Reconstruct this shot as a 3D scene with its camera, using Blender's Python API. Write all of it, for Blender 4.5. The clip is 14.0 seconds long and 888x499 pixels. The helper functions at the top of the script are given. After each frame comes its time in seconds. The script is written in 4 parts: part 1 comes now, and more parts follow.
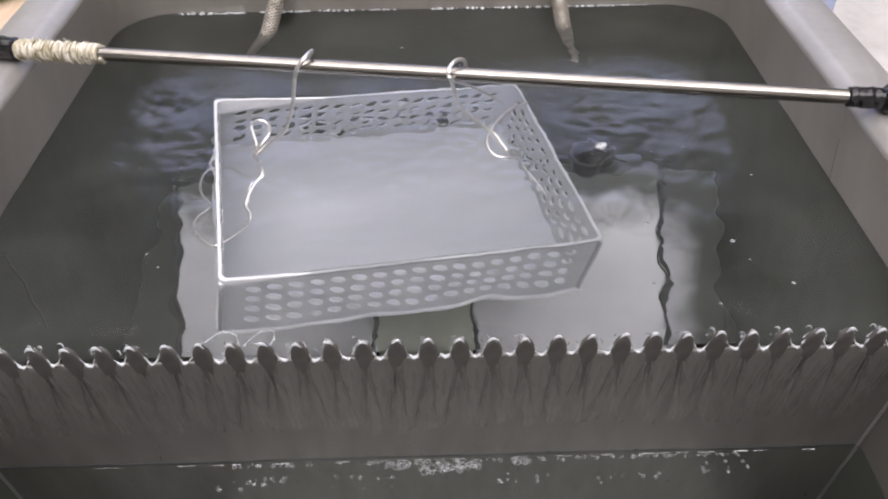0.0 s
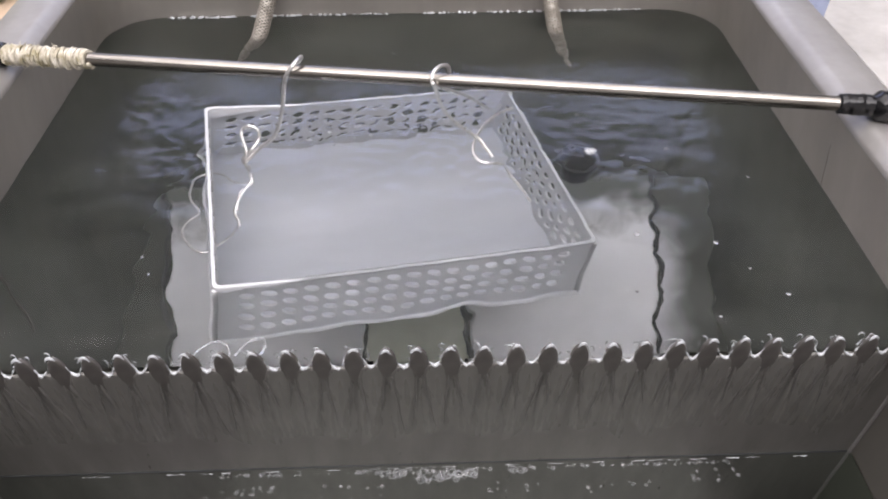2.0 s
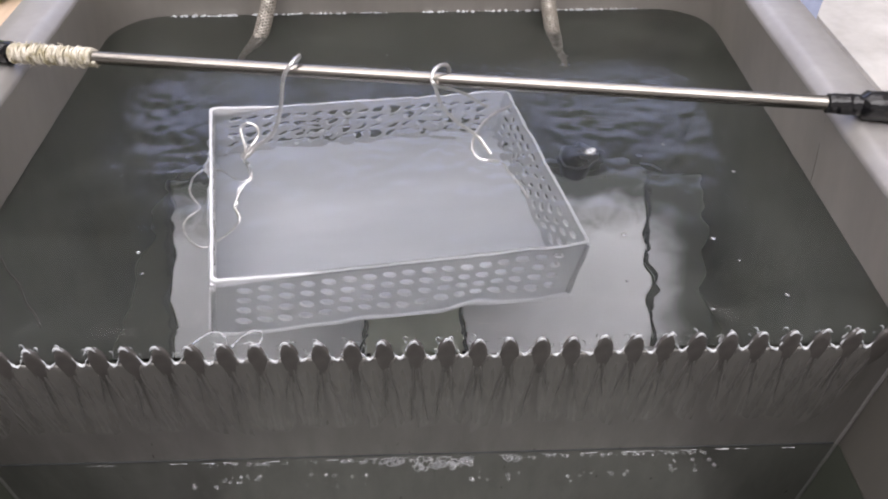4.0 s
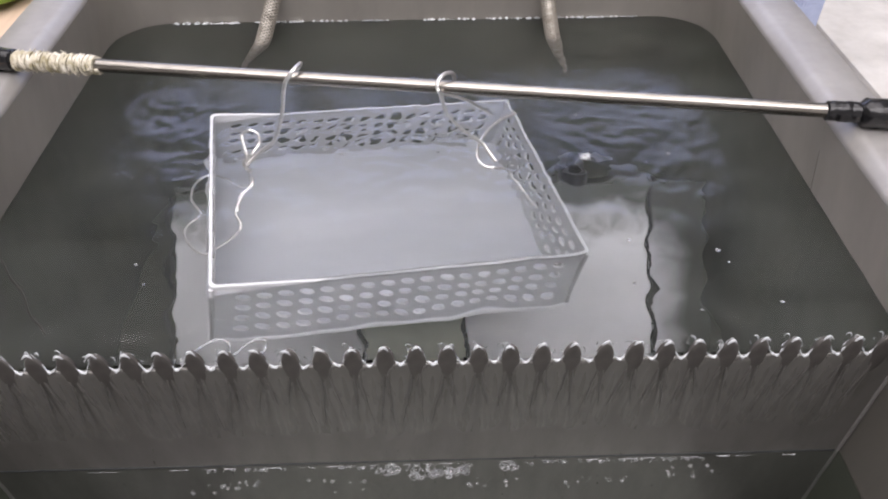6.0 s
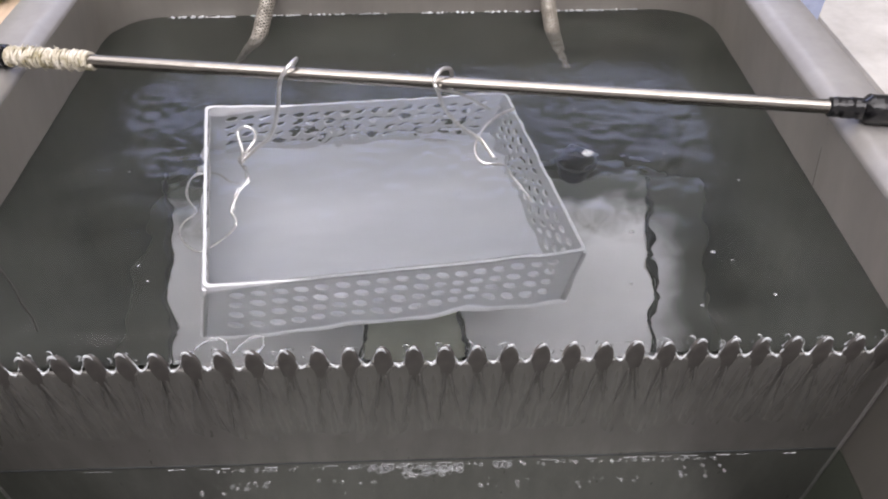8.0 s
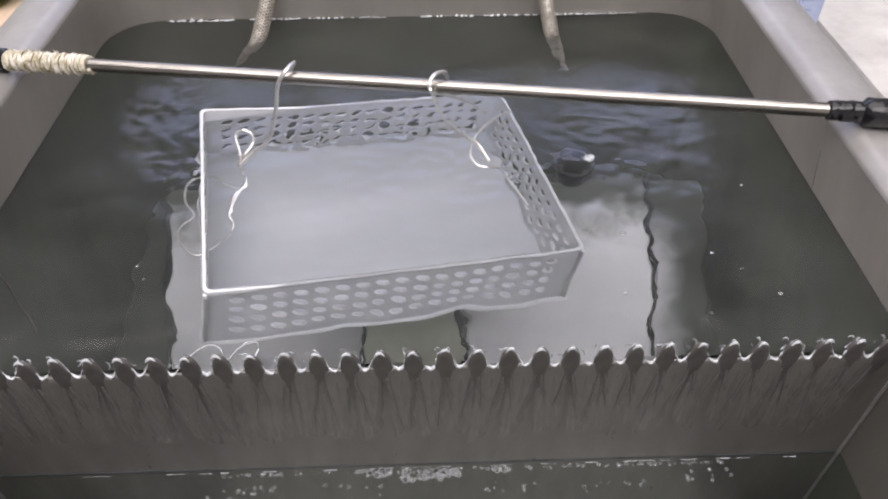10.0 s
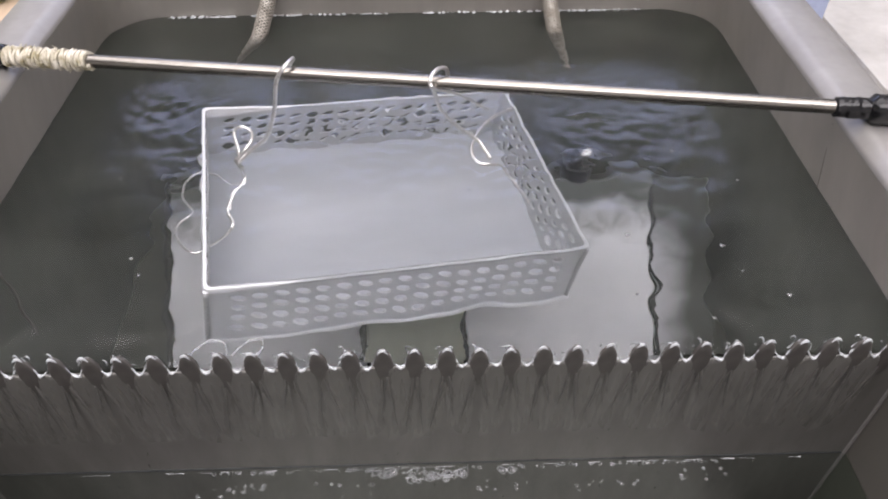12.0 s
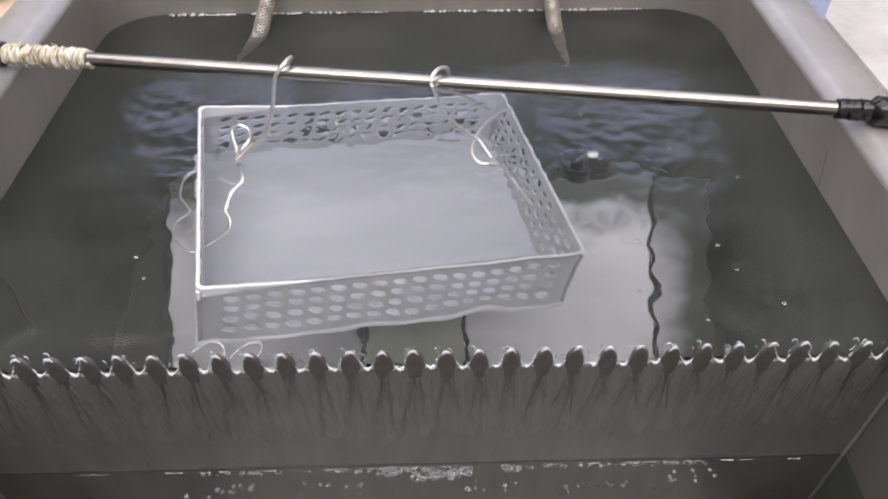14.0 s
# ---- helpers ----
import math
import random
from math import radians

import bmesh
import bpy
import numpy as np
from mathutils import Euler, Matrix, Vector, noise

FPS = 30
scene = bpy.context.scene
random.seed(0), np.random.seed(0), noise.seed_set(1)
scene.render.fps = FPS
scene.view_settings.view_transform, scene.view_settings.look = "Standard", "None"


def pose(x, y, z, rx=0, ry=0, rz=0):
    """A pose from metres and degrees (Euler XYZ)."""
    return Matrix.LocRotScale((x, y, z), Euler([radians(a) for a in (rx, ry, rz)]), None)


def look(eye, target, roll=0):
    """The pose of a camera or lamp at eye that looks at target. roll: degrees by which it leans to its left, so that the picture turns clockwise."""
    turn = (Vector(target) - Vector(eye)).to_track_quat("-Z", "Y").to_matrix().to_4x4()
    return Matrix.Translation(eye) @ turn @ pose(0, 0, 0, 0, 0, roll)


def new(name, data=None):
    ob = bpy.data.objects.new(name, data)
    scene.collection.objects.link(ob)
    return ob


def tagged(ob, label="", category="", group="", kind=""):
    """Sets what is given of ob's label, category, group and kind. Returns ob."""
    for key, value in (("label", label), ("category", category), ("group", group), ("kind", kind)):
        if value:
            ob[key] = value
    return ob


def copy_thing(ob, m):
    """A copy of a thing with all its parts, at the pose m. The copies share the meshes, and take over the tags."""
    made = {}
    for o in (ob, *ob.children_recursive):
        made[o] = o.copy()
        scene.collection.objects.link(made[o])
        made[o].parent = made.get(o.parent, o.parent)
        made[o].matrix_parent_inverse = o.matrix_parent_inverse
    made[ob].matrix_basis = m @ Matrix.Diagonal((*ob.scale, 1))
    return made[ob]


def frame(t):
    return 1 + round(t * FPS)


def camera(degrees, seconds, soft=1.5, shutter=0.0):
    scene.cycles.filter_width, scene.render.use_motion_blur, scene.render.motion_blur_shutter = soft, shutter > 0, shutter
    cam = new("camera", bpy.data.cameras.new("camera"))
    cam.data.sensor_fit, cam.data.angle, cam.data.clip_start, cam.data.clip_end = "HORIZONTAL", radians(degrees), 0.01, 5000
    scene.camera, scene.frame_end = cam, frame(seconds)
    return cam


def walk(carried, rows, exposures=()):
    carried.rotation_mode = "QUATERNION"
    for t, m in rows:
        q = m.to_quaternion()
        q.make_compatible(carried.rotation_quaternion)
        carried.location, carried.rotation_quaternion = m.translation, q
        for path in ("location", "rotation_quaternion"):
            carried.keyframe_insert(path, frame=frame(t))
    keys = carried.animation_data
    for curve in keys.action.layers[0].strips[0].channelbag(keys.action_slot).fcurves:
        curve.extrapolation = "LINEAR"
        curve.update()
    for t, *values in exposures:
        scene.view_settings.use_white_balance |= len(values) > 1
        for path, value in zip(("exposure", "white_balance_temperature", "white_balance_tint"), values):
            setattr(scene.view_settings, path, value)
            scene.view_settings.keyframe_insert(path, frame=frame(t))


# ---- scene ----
cam = camera(63.1, 14.0, soft=2.0)
PATH = [
    (0, (-0.012, -0.2229, 0.2875), (-0.0093, -0.0791, 0.1484), -0.6),
    (0.5, (-0.0125, -0.2203, 0.2881), (-0.0088, -0.0767, 0.149), -0.2),
    (1, (-0.0112, -0.2192, 0.2879), (-0.0068, -0.0757, 0.1487), 0.0),
    (1.5, (-0.0109, -0.2196, 0.2884), (-0.0065, -0.076, 0.1493), -0.1),
    (2, (-0.01, -0.219, 0.2888), (-0.0057, -0.0752, 0.1499), -0.2),
    (2.5, (-0.01, -0.2203, 0.2886), (-0.0059, -0.0767, 0.1495), -0.3),
    (3, (-0.0093, -0.2227, 0.2916), (-0.0051, -0.0799, 0.1518), -0.2),
    (5.5, (-0.0069, -0.229, 0.296), (-0.0031, -0.0848, 0.1574), -0.1),
    (6, (-0.0075, -0.2273, 0.2961), (-0.0038, -0.0829, 0.1577), -0.2),
    (6.5, (-0.0062, -0.2247, 0.2948), (-0.0029, -0.0806, 0.1561), -0.4),
    (7, (-0.0055, -0.2214, 0.2963), (-0.002, -0.0776, 0.1573), -0.3),
    (7.5, (-0.0068, -0.2205, 0.2964), (-0.003, -0.0774, 0.1567), -0.3),
    (8, (-0.0069, -0.2216, 0.296), (-0.003, -0.0789, 0.1559), -0.2),
    (10.5, (-0.0066, -0.2204, 0.2962), (-0.0025, -0.0771, 0.1567), -0.2),
    (11, (-0.0064, -0.2186, 0.2948), (-0.0022, -0.0754, 0.1553), -0.0),
    (11.5, (-0.0066, -0.217, 0.2948), (-0.0031, -0.0745, 0.1544), -0.3),
    (12, (-0.0067, -0.2185, 0.2932), (-0.0032, -0.0756, 0.1534), -0.3),
    (12.5, (-0.0069, -0.2193, 0.2941), (-0.0034, -0.0765, 0.1541), -0.3),
    (13, (-0.0084, -0.2202, 0.2952), (-0.0045, -0.0777, 0.155), -0.0),
    (13.5, (-0.0078, -0.22, 0.2948), (-0.0041, -0.0774, 0.1546), -0.0),
    (14, (-0.0072, -0.2166, 0.2939), (-0.0035, -0.0742, 0.1535), -0.0),
]
walk(cam, [(t, look(e, g, r)) for t, e, g, r in PATH])

# ---- world, lamps ----
world = bpy.data.worlds.new("world")
scene.world = world
world.use_nodes = True
world.node_tree.nodes["Background"].inputs[0].default_value = (0.75, 0.82, 1.0, 1)
world.node_tree.nodes["Background"].inputs[1].default_value = 0.15
scene.view_settings.exposure = 0.0


def ceiling_lamp(x, y, z, sx, sy, watts, colour):
    data = bpy.data.lights.new("ceiling_tube_light", "AREA")
    data.shape, data.size, data.size_y, data.energy, data.color = "RECTANGLE", sx, sy, watts, colour
    ob = new("ceiling_tube_light", data)
    ob.matrix_world = look((x, y, z), (x, y, z - 1))
    return tagged(ob, "white fluorescent tube fitting on the workshop ceiling", "ceiling light", kind="structure")


ceiling_lamp(-0.35, 0.55, 1.70, 2.6, 1.2, 31, (1.0, 0.945, 0.975))
ceiling_lamp(0.0, -0.85, 1.70, 2.6, 1.3, 64, (1.0, 0.945, 0.975))


# ---- materials ----
def node(nt, kind, **values):
    n = nt.nodes.new(kind)
    for k, v in values.items():
        n.inputs[k].default_value = v
    return n


def mat(name, a, b, rough=0.5, metal=0.0, scale=40.0, fine=400.0, bump=0.1, stretch=(1, 1, 1), spread=0.12, dist=0.0005):
    """Two colours mixed by a coarse noise, a fine grain in gloss and relief."""
    m = bpy.data.materials.new(name)
    m.use_nodes = True
    nt = m.node_tree
    p = nt.nodes["Principled BSDF"]
    co = nt.nodes.new("ShaderNodeTexCoord")
    mp = node(nt, "ShaderNodeMapping", Scale=stretch)
    nt.links.new(co.outputs["Object"], mp.inputs["Vector"])
    n1 = node(nt, "ShaderNodeTexNoise", Scale=scale, Detail=6.0, Roughness=0.6)
    n2 = node(nt, "ShaderNodeTexNoise", Scale=fine, Detail=3.0)
    for n in (n1, n2):
        nt.links.new(mp.outputs[0], n.inputs["Vector"])
    ramp = nt.nodes.new("ShaderNodeValToRGB")
    ramp.color_ramp.elements[0].position, ramp.color_ramp.elements[1].position = 0.3, 0.7
    ramp.color_ramp.elements[0].color, ramp.color_ramp.elements[1].color = (*a, 1), (*b, 1)
    nt.links.new(n1.outputs[0], ramp.inputs[0])
    nt.links.new(ramp.outputs[0], p.inputs["Base Color"])
    r = nt.nodes.new("ShaderNodeMapRange")
    r.inputs["To Min"].default_value, r.inputs["To Max"].default_value = max(0.02, rough - spread), min(1, rough + spread)
    nt.links.new(n2.outputs[0], r.inputs["Value"])
    nt.links.new(r.outputs[0], p.inputs["Roughness"])
    p.inputs["Metallic"].default_value = metal
    bp = node(nt, "ShaderNodeBump", Strength=bump, Distance=dist)
    nt.links.new(n2.outputs[0], bp.inputs["Height"])
    nt.links.new(bp.outputs[0], p.inputs["Normal"])
    return m


def water_mat(name, tint, rough, scale, strength, milk=0.0, cloud=(0.72, 0.74, 0.76), bends=False):
    """Clear water: tinted transmission under a Fresnel gloss, with fine ripples in the relief."""
    m = bpy.data.materials.new(name)
    m.use_nodes = True
    nt = m.node_tree
    nt.nodes.remove(nt.nodes["Principled BSDF"])
    out = nt.nodes["Material Output"]
    if bends:
        tr = node(nt, "ShaderNodeBsdfRefraction", Color=(*tint, 1), Roughness=0.0, IOR=1.33)
    else:
        tr = node(nt, "ShaderNodeBsdfTransparent", Color=(*tint, 1))
    gl = node(nt, "ShaderNodeBsdfGlossy", Roughness=rough, Color=(1, 1, 1, 1))
    fr = node(nt, "ShaderNodeFresnel", IOR=1.33)
    co = nt.nodes.new("ShaderNodeTexCoord")
    nz = node(nt, "ShaderNodeTexNoise", Scale=scale, Detail=4.0)
    nt.links.new(co.outputs["Object"], nz.inputs["Vector"])
    bp = node(nt, "ShaderNodeBump", Strength=strength, Distance=0.001)
    nt.links.new(nz.outputs[0], bp.inputs["Height"])
    for n in (gl, fr):
        nt.links.new(bp.outputs[0], n.inputs["Normal"])
    mx = nt.nodes.new("ShaderNodeMixShader")
    under = tr
    if milk:
        df = node(nt, "ShaderNodeBsdfDiffuse", Color=(*cloud, 1))
        under = node(nt, "ShaderNodeMixShader", Fac=milk)
        big = node(nt, "ShaderNodeTexNoise", Scale=14.0, Detail=5.0, Roughness=0.65)
        mp = node(nt, "ShaderNodeMapping", Scale=(0.6, 1.5, 1.0))
        nt.links.new(co.outputs["Object"], mp.inputs["Vector"])
        nt.links.new(mp.outputs[0], big.inputs["Vector"])
        amount = nt.nodes.new("ShaderNodeMapRange")
        amount.inputs["From Min"].default_value, amount.inputs["From Max"].default_value = 0.3, 0.7
        amount.inputs["To Min"].default_value, amount.inputs["To Max"].default_value = milk * 0.35, milk * 1.65
        nt.links.new(big.outputs[0], amount.inputs["Value"])
        nt.links.new(amount.outputs[0], under.inputs[0])
        nt.links.new(tr.outputs[0], under.inputs[1])
        nt.links.new(df.outputs[0], under.inputs[2])
    nt.links.new(fr.outputs[0], mx.inputs[0])
    nt.links.new(under.outputs[0], mx.inputs[1])
    nt.links.new(gl.outputs[0], mx.inputs[2])
    nt.links.new(mx.outputs[0], out.inputs["Surface"])
    return m


def glow(name, colour, strength):
    m = bpy.data.materials.new(name)
    m.use_nodes = True
    p = m.node_tree.nodes["Principled BSDF"]
    p.inputs["Base Color"].default_value = (0.8, 0.8, 0.8, 1)
    p.inputs["Emission Color"].default_value = (*colour, 1)
    p.inputs["Emission Strength"].default_value = strength
    return m


def dim_along_x(name, x0, x1, pale, dark):
    """Paints a fall-off of light: a pale tone dims unevenly along x."""
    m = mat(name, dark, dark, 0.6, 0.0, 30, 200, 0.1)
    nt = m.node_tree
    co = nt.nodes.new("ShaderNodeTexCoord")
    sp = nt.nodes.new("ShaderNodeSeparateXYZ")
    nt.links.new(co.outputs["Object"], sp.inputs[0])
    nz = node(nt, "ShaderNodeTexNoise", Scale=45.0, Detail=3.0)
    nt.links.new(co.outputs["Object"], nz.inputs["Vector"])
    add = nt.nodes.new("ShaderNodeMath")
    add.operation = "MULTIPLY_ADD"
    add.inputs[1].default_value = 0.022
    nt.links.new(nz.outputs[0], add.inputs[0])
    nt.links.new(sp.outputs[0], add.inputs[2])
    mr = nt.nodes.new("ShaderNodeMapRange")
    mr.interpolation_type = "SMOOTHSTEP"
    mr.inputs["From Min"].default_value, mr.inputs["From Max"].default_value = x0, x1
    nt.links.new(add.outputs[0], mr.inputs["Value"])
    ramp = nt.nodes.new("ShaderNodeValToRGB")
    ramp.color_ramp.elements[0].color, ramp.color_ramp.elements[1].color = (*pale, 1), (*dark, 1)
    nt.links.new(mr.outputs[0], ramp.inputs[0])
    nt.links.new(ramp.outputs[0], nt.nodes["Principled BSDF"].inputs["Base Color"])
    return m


DIMPANEL = dim_along_x("dimming_panel", 0.180, 0.217, (0.66, 0.67, 0.70), (0.075, 0.082, 0.07))
STEEL = mat("tank_steel", (0.345, 0.322, 0.29), (0.495, 0.468, 0.425), 0.45, 0.5, 9, 90, 0.15, (1, 1, 0.25))
RIM = mat("rim_steel", (0.285, 0.274, 0.263), (0.42, 0.405, 0.39), 0.5, 0.55, 14, 160, 0.12)
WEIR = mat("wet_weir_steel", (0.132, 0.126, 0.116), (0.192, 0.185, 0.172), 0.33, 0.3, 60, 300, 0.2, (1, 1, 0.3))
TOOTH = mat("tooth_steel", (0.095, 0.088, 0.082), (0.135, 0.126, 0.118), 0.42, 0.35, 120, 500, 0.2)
# Tank steel in a darker tone, for the trough walls and wall lines.
TROUGHWALL = mat("dark_trough_steel", (0.17, 0.158, 0.142), (0.25, 0.235, 0.21), 0.45, 0.4, 9, 90, 0.15, (1, 1, 0.25))
# Steel darkened in its colour for light lost under the water.
DULL = mat("submerged_dim_steel", (0.10, 0.11, 0.085), (0.16, 0.166, 0.132), 0.6, 0.15, 14, 90, 0.15, (1, 1, 0.4))
FLOOR = mat("tank_floor_steel", (0.048, 0.053, 0.042), (0.075, 0.079, 0.064), 0.5, 0.3, 20, 120, 0.2)
PANEL = mat("pale_panel", (0.78, 0.79, 0.81), (0.90, 0.91, 0.93), 0.5, 0.0, 16, 150, 0.1)


def fade_along_y(m, y0, y1, dark):
    """Unevenly darker along y, painted for ripples and reflection that blur the back edge."""
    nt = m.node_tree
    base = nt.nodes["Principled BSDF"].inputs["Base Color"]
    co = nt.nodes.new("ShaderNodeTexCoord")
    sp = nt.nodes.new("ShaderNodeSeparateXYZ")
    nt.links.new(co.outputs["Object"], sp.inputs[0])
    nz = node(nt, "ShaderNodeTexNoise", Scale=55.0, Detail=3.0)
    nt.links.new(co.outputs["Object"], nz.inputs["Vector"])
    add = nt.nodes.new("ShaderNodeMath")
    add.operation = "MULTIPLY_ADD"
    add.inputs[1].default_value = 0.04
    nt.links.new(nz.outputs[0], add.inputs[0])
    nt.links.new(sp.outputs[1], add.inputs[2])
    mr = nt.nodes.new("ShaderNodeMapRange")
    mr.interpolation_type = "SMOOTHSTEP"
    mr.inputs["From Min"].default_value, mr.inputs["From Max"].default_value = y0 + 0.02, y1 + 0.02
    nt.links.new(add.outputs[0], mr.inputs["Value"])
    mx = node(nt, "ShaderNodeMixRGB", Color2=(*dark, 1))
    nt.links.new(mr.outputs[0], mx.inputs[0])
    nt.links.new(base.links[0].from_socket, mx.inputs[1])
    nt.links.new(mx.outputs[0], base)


# Back ends of the plates painted darker, where reflections cover them.
fade_along_y(PANEL, -0.040, -0.004, (0.11, 0.12, 0.105))
fade_along_y(DIMPANEL, -0.050, -0.010, (0.075, 0.082, 0.07))
SUNK = mat("greenish_panel", (0.60, 0.63, 0.51), (0.74, 0.77, 0.64), 0.5, 0.0, 16, 150, 0.1)
TPLATE = mat("trough_sheet", (0.24, 0.25, 0.22), (0.44, 0.45, 0.41), 0.5, 0.1, 25, 150, 0.1)
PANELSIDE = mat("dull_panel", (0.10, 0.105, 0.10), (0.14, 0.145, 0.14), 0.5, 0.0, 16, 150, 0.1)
SEAM = mat("dark_rubber_seam", (0.015, 0.017, 0.018), (0.05, 0.055, 0.055), 0.6, 0.0, 60, 300, 0.2)
PLASTIC = mat("white_plastic", (0.84, 0.845, 0.855), (0.915, 0.92, 0.93), 0.38, 0.0, 25, 260, 0.06)


def see_through(m, colour, share, clear=0.0):
    """Lets light through thin plastic; a small clear share shows what is behind."""
    nt = m.node_tree
    p, out = nt.nodes["Principled BSDF"], nt.nodes["Material Output"]
    tl = node(nt, "ShaderNodeBsdfTranslucent", Color=(*colour, 1))
    mx = node(nt, "ShaderNodeMixShader", Fac=share)
    nt.links.new(p.outputs[0], mx.inputs[1])
    nt.links.new(tl.outputs[0], mx.inputs[2])
    if clear:
        tr = node(nt, "ShaderNodeBsdfTransparent", Color=(0.96, 0.97, 0.98, 1))
        both = node(nt, "ShaderNodeMixShader", Fac=clear)
        nt.links.new(mx.outputs[0], both.inputs[1])
        nt.links.new(tr.outputs[0], both.inputs[2])
        mx = both
    nt.links.new(mx.outputs[0], out.inputs["Surface"])


see_through(PLASTIC, (0.98, 0.985, 0.99), 0.58, 0.26)
# Stretched tones paint in streaks of light reflected over the basket floor.
STREAKBASE = mat("streak_lit_base", (0.58, 0.60, 0.63), (0.81, 0.825, 0.85), 0.38, 0.0, 11, 260, 0.06, (0.6, 2.0, 1))
see_through(STREAKBASE, (0.88, 0.89, 0.93), 0.45)
# Foot plastic painted whiter to stand in for a bright reflected line.
GLINTFOOT = mat("glint_foot_plastic", (0.70, 0.71, 0.73), (0.80, 0.81, 0.83), 0.4, 0.0, 25, 260, 0.06)
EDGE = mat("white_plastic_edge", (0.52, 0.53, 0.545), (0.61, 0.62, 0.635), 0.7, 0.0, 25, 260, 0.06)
ROD = mat("rod_steel", (0.26, 0.243, 0.218), (0.365, 0.343, 0.312), 0.24, 1.0, 30, 700, 0.05, (1, 14, 14), 0.06)
WIRE = mat("galvanised_wire", (0.62, 0.61, 0.59), (0.80, 0.79, 0.77), 0.30, 0.85, 150, 900, 0.15)
TAPE = mat("black_tape", (0.004, 0.004, 0.005), (0.012, 0.012, 0.013), 0.2, 0.0, 120, 300, 0.5)
ROPE = mat("frayed_rope", (0.26, 0.22, 0.10), (0.86, 0.81, 0.72), 0.9, 0.0, 140, 900, 0.8, (1, 1, 1), 0.05, 0.001)
BRAID = mat("braided_steel", (0.30, 0.272, 0.23), (0.47, 0.44, 0.39), 0.5, 0.5, 200, 900, 0.3)
HOSECORE = mat("hose_core", (0.045, 0.042, 0.034), (0.08, 0.074, 0.06), 0.6, 0.0, 200, 900, 0.3)
CREAM = mat("cream_board", (0.41, 0.39, 0.36), (0.58, 0.56, 0.525), 0.6, 0.0, 22, 120, 0.3)
BLUE = mat("blue_net", (0.40, 0.46, 0.66), (0.54, 0.60, 0.80), 0.5, 0.0, 60, 400, 0.1)
BENCH = mat("bench_top", (0.36, 0.29, 0.23), (0.50, 0.42, 0.34), 0.6, 0.0, 12, 200, 0.1)
GREEN = mat("green_sponge", (0.10, 0.20, 0.03), (0.28, 0.36, 0.06), 0.9, 0.0, 70, 300, 0.8, (1, 1, 1), 0.05, 0.002)
PEACH = mat("peach_wood", (0.52, 0.38, 0.27), (0.66, 0.51, 0.39), 0.6, 0.0, 15, 200, 0.1, (8, 1, 1))
WALLP = mat("wall_paint", (0.55, 0.54, 0.51), (0.63, 0.62, 0.59), 0.8, 0.0, 3, 60, 0.1)
GROUND = mat("concrete_floor", (0.22, 0.21, 0.20), (0.34, 0.33, 0.31), 0.7, 0.0, 4, 60, 0.2)
NOZZLE = mat("nozzle_rubber", (0.010, 0.011, 0.012), (0.03, 0.032, 0.035), 0.35, 0.0, 60, 300, 0.2)
WATER = water_mat("tank_water", (0.985, 0.99, 1.0), 0.17, 110, 0.05, 0.05, (0.34, 0.37, 0.33), bends=True)
TROUGHW = water_mat("trough_water", (0.80, 0.82, 0.81), 0.05, 120, 0.10, 0.022, (0.34, 0.37, 0.31))
FILM = mat("running_water", (0.130, 0.125, 0.115), (0.190, 0.184, 0.171), 0.28, 0.25, 70, 260, 0.12, (1, 1, 0.15))
# Streaks along the film edges carry a painted dark tone for their shading.
STREAKSHADE = mat("streak_shade", (0.095, 0.091, 0.085), (0.15, 0.144, 0.135), 0.4, 0.1, 70, 260, 0.12, (1, 1, 0.15))
# White for froth, and painted in for highlights on water curls and caps.
GLINTFROTH = water_mat("white_glint_froth", (0.85, 0.86, 0.86), 0.08, 500, 0.3, 0.6)
FROTH = water_mat("froth_film", (0.9, 0.9, 0.9), 0.1, 300, 0.2, 0.33)
SPECK = water_mat("speck_film", (0.9, 0.9, 0.9), 0.1, 300, 0.1, 0.2)
BUBBLE = water_mat("bubble_film", (0.93, 0.93, 0.93), 0.03, 300, 0.1, 0.01)
SKYPANE = glow("daylit_pane", (0.55, 0.62, 1.0), 3.0)


# ---- building helpers ----
def part(name, bm, material, parent=None, label="", smooth=True, turn=True):
    me = bpy.data.meshes.new(name)
    if turn:
        bmesh.ops.recalc_face_normals(bm, faces=bm.faces)
    bm.to_mesh(me)
    bm.free()
    me.materials.append(material)
    if smooth:
        me.polygons.foreach_set("use_smooth", [True] * len(me.polygons))
        me.set_sharp_from_angle(angle=radians(38))
    ob = new(name, me)
    if parent:
        ob.parent = parent
    if label:
        ob["label"] = label
    return ob


def thing(name, label, category, group="", kind="", at=(0, 0, 0)):
    ob = new(name)
    ob.empty_display_size = 0.02
    ob.location = at
    return tagged(ob, label, category, group, kind)


def slab(bm, lo, hi, bevel=0.0, m=None):
    ret = bmesh.ops.create_cube(bm, size=1)
    vs = ret["verts"]
    for v in vs:
        v.co = Vector([(lo[i] + hi[i]) / 2 + v.co[i] * (hi[i] - lo[i]) for i in range(3)])
    if bevel:
        es = list({e for v in vs for e in v.link_edges})
        vs = list({v for f in bmesh.ops.bevel(bm, geom=es, offset=bevel, segments=2, affect="EDGES", profile=0.5)["faces"] for v in f.verts} | {v for v in vs if v.is_valid})
    if m:
        bmesh.ops.transform(bm, matrix=m, verts=vs)
    return bm


